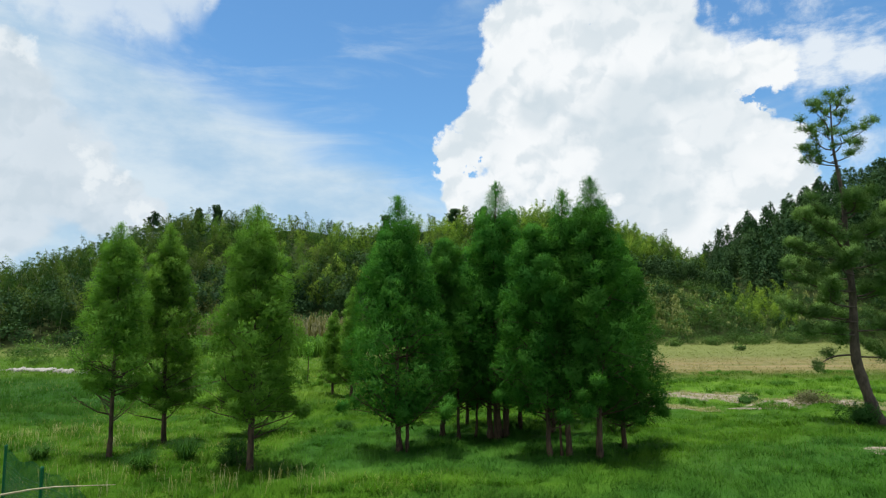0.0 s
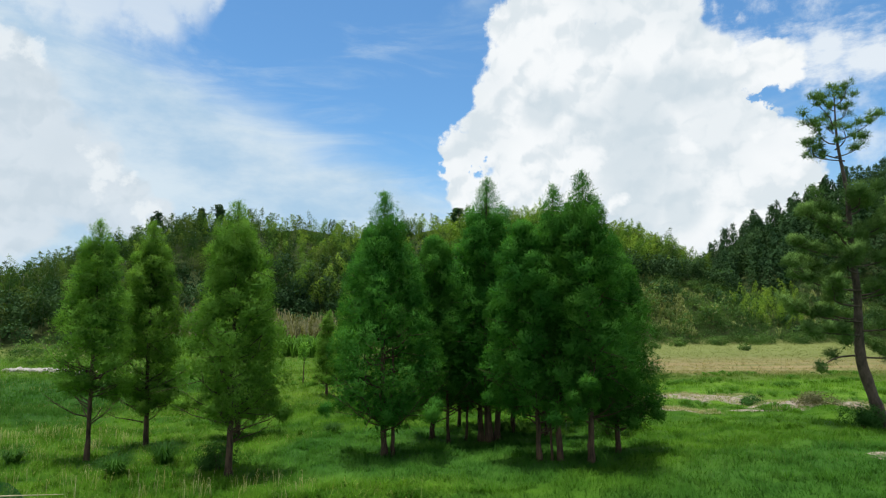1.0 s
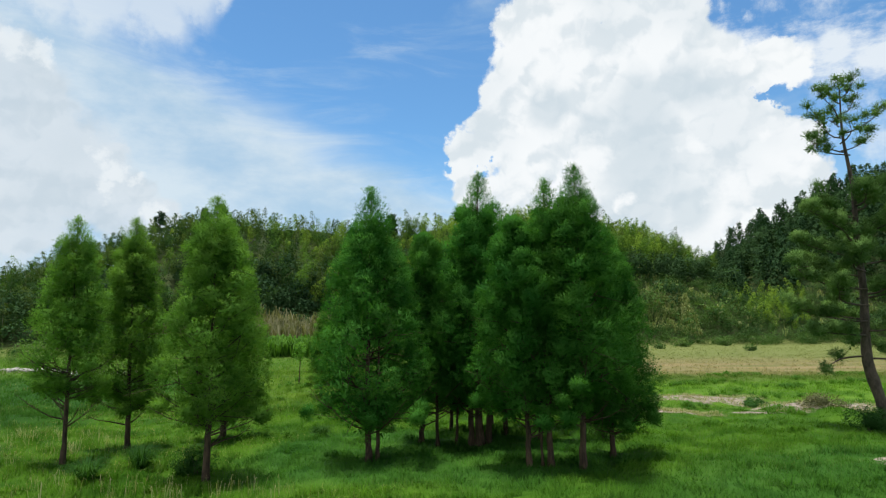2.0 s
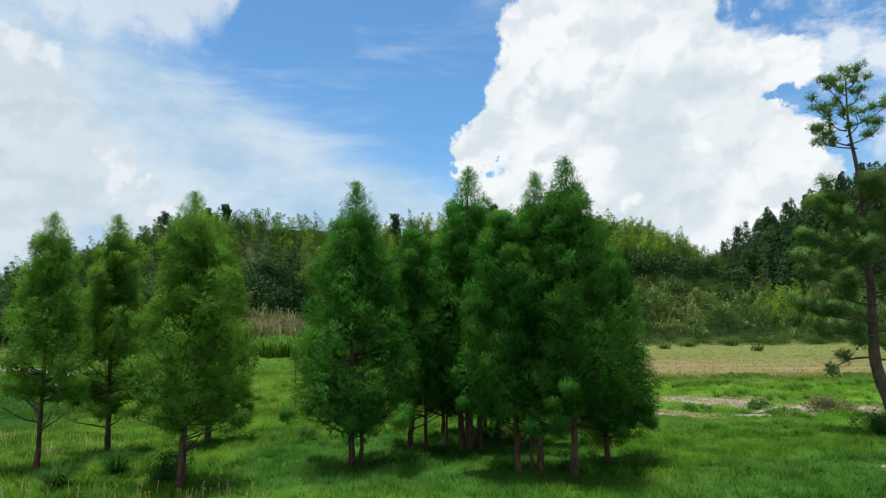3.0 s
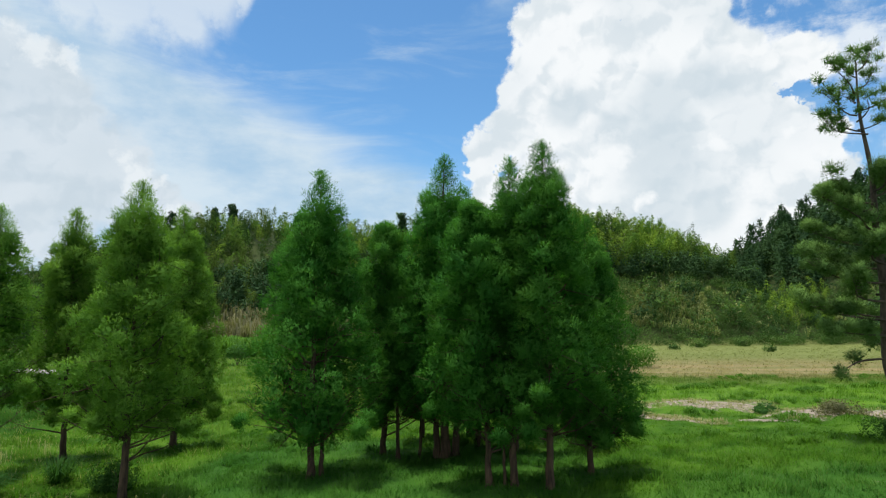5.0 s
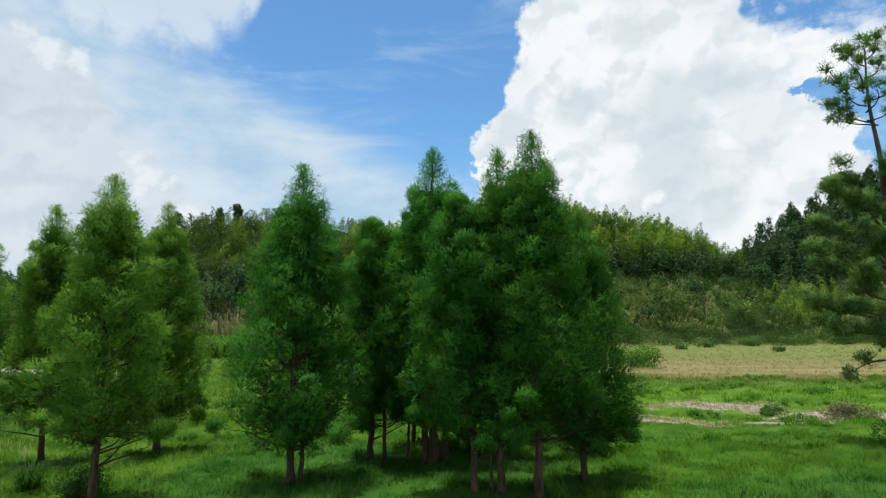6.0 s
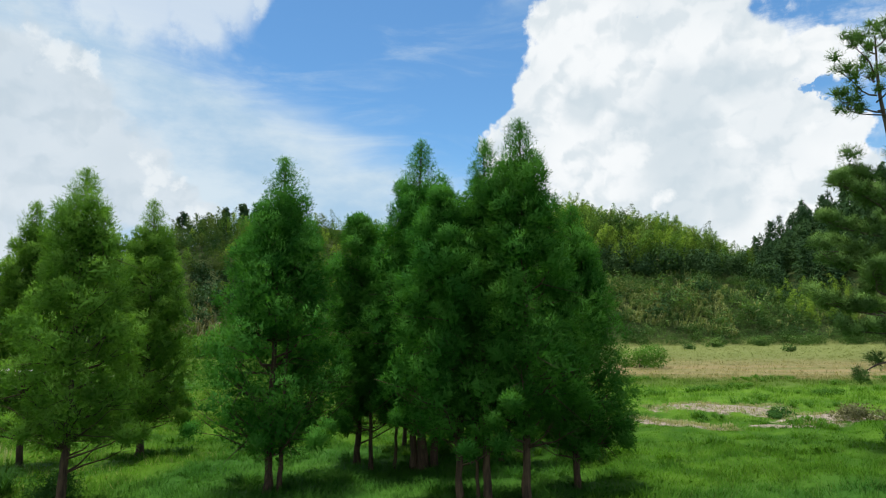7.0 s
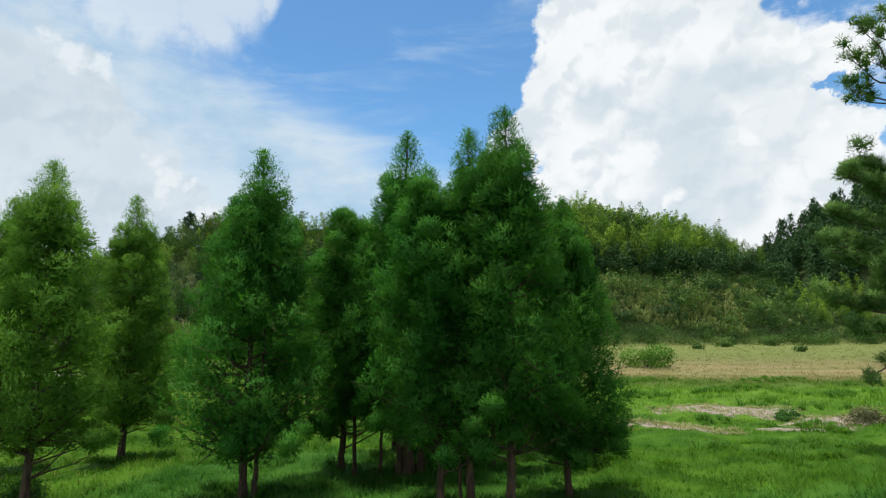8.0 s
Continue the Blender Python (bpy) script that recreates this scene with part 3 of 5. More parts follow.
def cypress(seed, x, y, height, radius, lean=(0, 0), bare=0.16, mat=None, stems=((0, 0, 0.13),), boughs=95, name="cypress_tree",
            label="tall dark green conical cypress tree on the meadow", thick=1.0, airy=0.0, bareboughs=9, blunt=0.0):
    """Trunk or trunks, limbs, and a crown of feathery leaf masses; airy thins the lower crown, blunt rounds the top."""
    rng = np.random.RandomState(seed)
    z = float(land(x, y)) - 0.05
    tree = new(name)
    tree.location = (x, y, z)
    tagged(tree, label, "tree", group="cypress grove")
    top = np.array([lean[0], lean[1], height])
    main = bent(np.zeros(3), top, (rng.uniform(-0.12, 0.12), rng.uniform(-0.1, 0.1), 0), 12)
    steps = np.linspace(0, 1, 12)

    def stem_at(h):
        return np.array([np.interp(min(1, h / height), steps, main[:, c]) for c in range(3)])

    for i, (sx, sy, r) in enumerate(stems):
        if i == 0:
            path = main + np.array([sx, sy, 0]) * np.linspace(1, 0, 12)[:, None]
        else:
            end = main[8] + np.array([sx, sy, 0]) * 0.7
            path = bent(np.array([sx, sy, 0.0]), end, (sx * 0.3, sy * 0.3, 0), 12)
        fine = np.linspace(0, 1, 34)
        path = np.stack([np.interp(fine, steps, path[:, c]) for c in range(3)], -1)
        path[1:-1, :2] += rng.normal(0, 0.010, (32, 2))
        rad = (r * 0.72 * (1 - fine) ** 0.95 + 0.008 + r * 0.34 * np.exp(-fine * 26)) * (1 + rng.normal(0, 0.04, 34))
        v, f = tube(path, rad, 11)
        put("trunk", mesh_of("trunk", v, f, CYPRESS_BARK, True), tree)
    low = bare * height
    radius = radius * 1.22
    limbs, roots, outs, wide, tall = [], [], [], [], []
    boughs = int(boughs * 0.72)
    for i in range(boughs):
        u = ((i + rng.uniform(0, 1)) / boughs) ** 0.92
        if u > 0.83 and not blunt:
            continue
        h = low + (height - low) * u
        if airy and u < 0.32 and rng.uniform(0, 1) < airy:
            continue
        at = stem_at(h)
        ang = i * 2.39996 + rng.uniform(-0.5, 0.5)
        swell = 1 + 0.08 * math.sin(ang * 2 + seed) + rng.uniform(-0.24, 0.1)
        out = np.array([math.cos(ang), math.sin(ang), 0])
        r_here = float(crown_radius(u)) * (1 - blunt) + blunt * float(np.interp(u, [0, 0.2, 0.6, 0.85, 1.0], [0.7, 1.0, 0.85, 0.6, 0.2]))
        reach = max(0.12, radius * r_here * swell)
        a = (0.17 + 0.29 * reach) * rng.uniform(0.8, 1.2)
        b = a * rng.uniform(0.8, 1.15)
        far_ = max(0.0, reach - a * 1.05)
        tip = at + out * far_
        tip[2] = min(tip[2] + rng.uniform(-0.1, 0.15), height - b * 0.9)
        start = at - np.array([0, 0, far_ * rng.uniform(0.4, 0.8)])
        start[2] = max(start[2], low * 0.6)
        mid = (start + tip) / 2 + np.array([0, 0, -0.10 * reach])
        rr = 0.009 + 0.015 * reach
        limbs.append(tube(np.stack([start, mid, tip]), [rr, rr * 0.7, 0.004], 5))
        for q in range(2):
            p = mid + (tip - mid) * rng.uniform(0, 0.8)
            limbs.append(tube(np.stack([p, p + out * 0.3 * reach + rng.normal(0, 0.2, 3) * reach]), [rr * 0.5, 0.003], 3))
        roots.append(tip), outs.append(out), wide.append(a), tall.append(b)
        # a smaller mass nearer the stem fills the heart of the crown
        if reach > 0.7 and u < 0.8 and rng.uniform(0, 1) < 0.6 * (1 - airy):
            roots.append(start + (tip - start) * rng.uniform(0.35, 0.6)), outs.append(out), wide.append(a * 0.8), tall.append(b * 0.8)
    # ragged skirts that hang below the crown
    for i in range(int(3 + 2 * radius)):
        ang = i * 2.39996 + rng.uniform(-0.5, 0.5)
        out = np.array([math.cos(ang), math.sin(ang), 0])
        at = stem_at(low * rng.uniform(0.9, 1.08))
        reach = radius * rng.uniform(0.6, 0.9)
        tip = at + out * reach + (0, 0, rng.uniform(-0.05, 0.3))
        a = rng.uniform(0.18, 0.3)
        limbs.append(tube(np.stack([at, at + out * reach * 0.5 - (0, 0, 0.06), tip]), [0.018, 0.012, 0.004], 4))
        roots.append(tip), outs.append(out), wide.append(a), tall.append(a * rng.uniform(0.7, 1.0))
    # the bare lower boughs, curving up, each with a few twigs
    for i in range(bareboughs):
        h = low * rng.uniform(0.5, 1.35)
        at = stem_at(h)
        ang = i * 2.4 + rng.uniform(-0.4, 0.4)
        reach = radius * rng.uniform(0.45, 0.95)
        out = np.array([math.cos(ang), math.sin(ang), 0])
        up = rng.uniform(0.3, 0.75)
        path = np.stack([at, at + out * reach * 0.3 + (0, 0, reach * 0.1), at + out * reach * 0.65 + (0, 0, reach * up * 0.5), at + out * reach + (0, 0, reach * up)])
        bits = [tube(path, [0.032, 0.023, 0.014, 0.004], 5)]
        for w in range(4):
            q = path[1] + (path[3] - path[1]) * rng.uniform(0.2, 0.9)
            bits.append(tube(np.stack([q, q + out * 0.25 + rng.normal(0, 0.18, 3) + (0, 0, 0.15)]), [0.008, 0.003], 3))
        v, f = joined(bits)
        put("limb", mesh_of("limb", v, f, CYPRESS_BARK, True), tree)
    roots, outs, wide, tall = np.array(roots), np.array(outs), np.array(wide), np.array(tall)
    pieces = [plumes(rng, roots, outs, wide, tall, 62, int(15 * thick), 0.088, 0.0235)]
    if not blunt:
        # the spire: short rising sprays along the leader, with light between them
        spots, ways = [], []
        first = low + (height - low) * 0.8
        k = int(30 + 12 * radius)
        for i in range(k):
            u = i / (k - 1)
            h = first + (height - 0.16 - first) * u
            at = stem_at(h)
            ang = i * 2.39996 + rng.uniform(-0.5, 0.5)
            reach = radius * 0.29 * (1 - u) ** 0.7 * rng.uniform(0.55, 1.1)
            out = np.array([math.cos(ang), math.sin(ang), 0])
            tip = at + out * reach + (0, 0, reach * 0.25)
            limbs.append(tube(np.stack([at - (0, 0, reach * 0.35), tip]), [0.008, 0.003], 3))
            spots.append(tip), ways.append(out)
            if reach > 0.2:
                spots.append(at + (tip - at) * 0.45), ways.append(out)
        size = rng.uniform(0.12, 0.2, len(spots))
        pieces.append(plumes(rng, np.array(spots), np.array(ways), size, size * 1.3, 5, int(7 * thick) + 2, 0.085, 0.016, rise=1.0, tuft=0.16, core=0, inner=0.1))
        lead = np.array([stem_at(height * 0.985 - 0.12 * q) for q in range(4)])
        pieces.append(plumes(rng, lead, np.zeros((4, 3)) + (0, 0, 1.0), np.full(4, 0.07), np.full(4, 0.16), 5, 12, 0.08, 0.018, rise=1.6, tuft=0.15, core=0, inner=0.1))
    v, f = joined(limbs)
    tagged(put("branchwork", mesh_of("branchwork", v, f, CYPRESS_BARK, True), tree), kind="stuff")
    v, f = joined(pieces)
    put("crown", mesh_of("crown", v, f, mat or CYPRESS_LEAF), tree)
    return tree


PALE = "light green feathery cypress tree with bare lower boughs on the meadow"
cypress(1, -11.75, 21.4, 8.4, 1.35, (-0.3, 0.5), 0.29, CYPRESS_PALE, ((0, 0, 0.10),), 75, label=PALE, thick=0.75, airy=0.3, bareboughs=18)
cypress(2, -11.25, 24.4, 8.95, 1.5, (-0.35, 0.5), 0.2, CYPRESS_PALE, ((0, 0, 0.12),), 85, label=PALE, airy=0.2, bareboughs=16)
cypress(3, -6.3, 19.7, 8.75, 1.65, (-0.2, 0.6), 0.22, CYPRESS_PALE, ((0, 0, 0.13),), 105, label=PALE, thick=0.9, airy=0.25, bareboughs=16)
cypress(4, -8.5, 26.6, 9.5, 1.7, (-0.3, 0.7), 0.15, CYPRESS_PALE, ((0, 0, 0.15),), 95, label="dark green conical cypress tree standing behind paler ones", bareboughs=11)
cypress(5, -1.65, 21.05, 9.25, 1.95, (-0.2, 1.4), 0.16, None, ((0, 0, 0.13), (0.28, 0.05, 0.08)), 115, label="dark green conical cypress tree with two reddish-brown trunks", airy=0.12, bareboughs=14)
cypress(6, -0.2, 24.9, 8.0, 1.55, (0.1, -0.3), 0.17, None, ((0, 0, 0.13),), 85, label="dark round-topped cypress tree in the shade of the grove", blunt=0.6, airy=0.3)
cypress(7, 2.0, 24.3, 10.25, 1.95, (0.0, -0.3), 0.17, None, ((0, 0, 0.2), (0.33, 0.1, 0.15), (-0.28, 0.15, 0.14)), 120, label="tallest dark cypress tree with several thick trunks")
cypress(8, 3.37, 20.3, 7.7, 1.55, (-0.45, 0.1), 0.22, None, ((0, 0, 0.11),), 95, label="dark green cypress tree with a rounded top", blunt=0.35)
cypress(9, 4.05, 20.4, 9.1, 1.3, (0.0, 0.45), 0.25, None, ((0, 0, 0.12), (-0.25, 0.1, 0.05)), 85, label="slim dark green cypress tree with a bright spire", airy=0.2)
cypress(10, 4.92, 20.0, 9.4, 1.45, (0.0, 0.4), 0.27, None, ((0, 0, 0.13),), 90, label="tall slim cypress tree with a narrow spire", airy=0.3, bareboughs=11)
cypress(11, 6.4, 22.35, 7.7, 1.65, (0.0, -0.1), 0.17, None, ((0, 0, 0.11),), 100, label="dark green cypress tree at the edge of the grove", airy=0.15)
cypress(12, 0.45, 24.0, 6.0, 0.8, (0.1, 0), 0.34, None, ((0, 0, 0.08),), 35, label="slender young cypress tree in deep shade", bareboughs=5)
cypress(13, 1.12, 24.3, 6.3, 0.8, (0.1, 0), 0.3, None, ((0, 0, 0.06),), 35, label="slender young cypress tree in deep shade", bareboughs=5)
cypress(14, 3.1, 26.0, 8.2, 1.4, (0.0, 0), 0.2, None, ((0, 0, 0.12),), 70, label="dark cypress tree at the back of the grove", thick=0.4)
cypress(15, 4.4, 25.6, 7.4, 1.3, (0.0, 0), 0.2, None, ((0, 0, 0.1),), 65, label="dark cypress tree at the back of the grove", thick=0.4)
# 18 to 20: added trees, hidden behind the others, that shade the ground there
cypress(18, 0.9, 27.8, 7.2, 1.6, (0, 0), 0.16, None, ((0, 0, 0.1),), 55, label="dark cypress tree at the back of the grove", thick=0.35)
cypress(19, 2.7, 28.7, 7.4, 1.6, (0, 0), 0.16, None, ((0, 0, 0.1),), 55, label="dark cypress tree at the back of the grove", thick=0.35)
cypress(20, 4.7, 28.3, 6.8, 1.5, (0, 0), 0.17, None, ((0, 0, 0.1),), 50, label="dark cypress tree at the back of the grove", thick=0.35)
cypress(16, -7.6, 40.5, 5.6, 1.0, (0.1, 0), 0.16, CYPRESS_PALE, ((0, 0, 0.11),), 45, label="small young cypress tree beyond the grove", thick=0.6)
cypress(17, -6.2, 39.6, 7.2, 1.1, (0, 0), 0.16, CYPRESS_PALE, ((0, 0, 0.13),), 55, label="small young cypress tree beyond the grove", thick=0.6)


# ---- the leaning pine ----
def pine():
    rng = np.random.RandomState(40)
    x0, y0 = 19.8, 28.4
    z0 = float(land(x0, y0)) - 0.1
    tree = new("pine_tree")
    tree.location = (x0, y0, z0)
    tagged(tree, "tall open pine tree with a leaning dark trunk and layered boughs", "tree")
    zs = np.array([0, 0.7, 1.75, 3.0, 5.1, 8.0, 11.0, 13.2, 15.5])
    xs = np.array([0.25, -0.1, -0.4, -0.66, -0.75, -0.85, -1.0, -1.1, -1.16])
    fine = np.linspace(0, 15.5, 40)
    path = np.stack([np.interp(fine, zs, xs) + 0.05 * np.sin(fine * 1.3), 0.1 * np.sin(fine * 0.5), fine], -1)
    v, f = tube(path, np.interp(fine, zs, [0.36, 0.26, 0.23, 0.21, 0.17, 0.13, 0.085, 0.06, 0.02]) * (1 + rng.normal(0, 0.05, 40)), 12)
    put("trunk", mesh_of("trunk", v, f, PINE_BARK, True), tree)
    # boughs: height on the trunk, direction in degrees, reach, rise of the tip, pads of needles
    plan = [(3.4, 185, 2.2, -0.5, 2), (3.3, 15, 2.2, -0.1, 5), (3.9, 60, 1.9, 0.0, 4), (4.3, 195, 2.4, 0.2, 7), (4.5, 330, 2.3, 0.3, 6), (4.9, 165, 2.9, 0.7, 9), (5.0, 100, 2.2, 0.5, 6),
            (5.6, 210, 2.6, 0.8, 8), (5.9, 20, 2.8, 0.8, 9), (6.1, 290, 2.2, 0.8, 7), (6.3, 178, 3.0, 1.0, 9), (6.9, 130, 2.4, 0.9, 7), (7.1, 235, 2.0, 0.9, 7), (7.4, 345, 2.7, 0.9, 9),
            (7.7, 170, 2.4, 0.9, 8), (8.1, 60, 2.3, 0.8, 7), (8.5, 200, 2.4, 1.2, 8), (8.7, 300, 1.9, 0.9, 7), (9.0, 5, 2.3, 0.9, 8), (9.2, 140, 1.9, 0.9, 7), (9.5, 185, 1.8, 0.9, 6),
            (9.8, 40, 1.6, 0.8, 5), (10.0, 270, 1.2, 0.7, 5), (10.4, 340, 1.2, 0.5, 4),
            (12.3, 190, 1.7, 0.5, 7), (12.5, 150, 1.3, 0.7, 5), (12.6, 20, 1.6, 0.9, 6), (12.9, 250, 1.2, 0.8, 5), (13.2, 180, 1.6, 1.0, 6), (13.4, 340, 1.7, 0.9, 6), (13.7, 90, 1.1, 0.8, 5),
            (14.1, 200, 1.1, 1.0, 5), (14.3, 10, 1.0, 1.0, 5), (14.8, 130, 0.6, 0.8, 4), (15.0, 300, 0.6, 0.7, 4), (15.3, 60, 0.25, 0.5, 4)]
    limbs, pads, tops = [], [], []
    for h, deg, reach, rise, n in plan:
        high = h > 11
        at = np.array([np.interp(h, fine, path[:, c]) for c in range(3)])
        out = np.array([math.cos(radians(deg)), math.sin(radians(deg)), 0])
        side = np.array([-out[1], out[0], 0])
        s = np.linspace(0, 1, 7)[:, None]
        bough = at + out * reach * s + np.array([0, 0, 1]) * rise * s ** 1.7 + side * (0.12 * reach * np.sin(s * 5 + deg))
        thick = 0.036 if high else 0.055
        v, f = tube(bough, thick * (1 - 0.85 * s[:, 0]), 6)
        put("limb", mesh_of("limb", v, f, PINE_BARK, True), tree)
        for q in range(n):
            w = (0.45 if high else 0.34) + (0.6 if high else 0.68) * q / max(1, n - 1)
            c = np.array([np.interp(w, s[:, 0], bough[:, i]) for i in range(3)])
            off = (1 if q % 2 else -1) * rng.uniform(0.1, 0.55) * (1.1 - 0.55 * w) * (0.7 if high else 1.0)
            p = c + side * off + np.array([0, 0, rng.uniform(-0.05, 0.42)])
            limbs.append(tube(np.stack([c - out * 0.2 * reach * w, c, p]), [0.014, 0.011, 0.004], 4))
            (tops if high else pads).append((p, out, rng.uniform(0.15, 0.3) if high else rng.uniform(0.26, 0.48)))
    v, f = joined(limbs)
    tagged(put("branchwork", mesh_of("branchwork", v, f, PINE_BARK, True), tree), kind="stuff")
    pieces = []
    for items, count, per in ((pads, 44, 15), (tops, 16, 11)):
        at, outs, size = (np.array([p[c] for p in items]) for c in range(3))
        pieces.append(plumes(rng, at, outs, size, size * 0.9, count, per, 0.14, 0.018, rise=1.0, tuft=0.2, core=50 if items is pads else 30, inner=0.3))
    v, f = joined(pieces)
    put("crown", mesh_of("crown", v, f, PINE_LEAF), tree)


pine()


# ---- hillside woods ----
def scattered(templates, spots, scales, turns, leans):
    """Copies of the templates' corner arrays laid at the spots, as one array."""
    verts = []
    for i, (p, s, a, l) in enumerate(zip(spots, scales, turns, leans)):
        t = templates[i % len(templates)]
        c, d = math.cos(a), math.sin(a)
        turn = np.array([[c, d, 0], [-d, c, 0], [0, 0, 1.0]])
        v = t[:, :3] @ np.array([[c, d, 0], [-d, c, 0], [l[0], l[1], 1]])
        verts.append(np.concatenate([v * s + p, t[:, 3:] @ turn], 1))
    return np.concatenate(verts)


def bamboo_plume(rng):
    """Leaves and culms of one bamboo clump, about 11 m tall, tips hanging over."""
    a = rng.uniform(0, 6.283)
    o = np.array([math.cos(a), math.sin(a), 0])
    s = np.linspace(0, 1, 7)[:, None]
    tall = rng.uniform(10.5, 13.5)
    path = np.array([0, 0, 1]) * tall * (s - 0.10 * s ** 4) + o * (2.6 * s ** 3)
    culm = tube(path, np.linspace(0.06, 0.015, 7), 3)
    leaves, normals = [], []
    for tier in range(16):
        w = 0.34 + 0.66 * (tier + rng.uniform(-0.4, 0.4)) / 15.5
        c = np.array([np.interp(w, s[:, 0], path[:, i]) for i in range(3)])
        spread = float(np.interp(w, [0.34, 0.45, 0.65, 0.85, 1], [0.6, 1.5, 1.9, 1.25, 0.2]))
        m = 13
        b = unit(rng.normal(0, 1, (m, 3)) * np.array([1, 1, 0.25]))
        leaves.append(c + b * (spread * rng.uniform(0.35, 1, m))[:, None] - np.array([0, 0, 0.25 * spread]))
        normals.append(unit(b * 0.9 + np.array([0, 0, 0.1 + 1.0 * max(0.0, w - 0.5) / 0.5])))
    v, f = spikes(rng, np.concatenate(leaves), np.concatenate(normals), 0.85, 0.17, droop=1.6, jitter=0.3)
    return v, culm[0], culm[1]


def leafy_blob(rng, wide, tall, m, leaf, base=0.0):
    """A rounded leafy mass made of several heads."""
    heads = [(rng.uniform(-0.45, 0.45) * wide, rng.uniform(-0.45, 0.45) * wide, base + tall * rng.uniform(0.3, 0.75), rng.uniform(0.3, 0.55) * wide) for _ in range(6)]
    pos, nrm = [], []
    for hx, hy, hz, r in heads:
        b = unit(rng.normal(0, 1, (m // 6, 3)))
        pos.append(np.array([hx, hy, hz]) + b * np.array([r, r, min(r, hz)]) * rng.uniform(0.6, 1.05, (m // 6, 1)))
        nrm.append(unit(b + np.array([0, 0, 0.4])))
    return spikes(rng, np.concatenate(pos), np.concatenate(nrm), leaf, leaf * 0.55, droop=0.1, jitter=0.5)[0]


def conifer_shape(rng, tall, wide, m, leaf):
    u = rng.uniform(0.1, 1, m) ** 0.8
    a = rng.uniform(0, 6.283, m)
    tier = 0.65 + 0.35 * np.cos(u * 40)
    r = wide * (1 - u) ** 0.65 * (0.4 + 0.6 * tier) * rng.uniform(0.5, 1.05, m) + 0.06
    pos = np.stack([np.cos(a) * r, np.sin(a) * r, u * tall - 0.15 * r], -1)
    nrm = unit(np.stack([np.cos(a), np.sin(a), np.full(m, 0.7)], -1))
    return spikes(rng, pos, nrm, leaf, leaf * 0.5, droop=0.5, jitter=0.4)[0]


def tri_faces(v):
    return np.arange(len(v)).reshape(-1, 3)


def spread_out(rng, count, x0, x1, y0, y1, keep):
    x, y = rng.uniform(x0, x1, count), rng.uniform(y0, y1, count)
    ok = keep(x, y)
    return np.stack([x[ok], y[ok], land(x[ok], y[ok])], -1)


def scrub_line(x):
    """How far up the slope the scrub reaches before the woods begin."""
    return np.interp(x, [-80, -45, -25, 20, 40, 54, 64, 90], [0.02, 0.05, 0.30, 0.35, 0.38, 0.46, 0.46, 0.3])


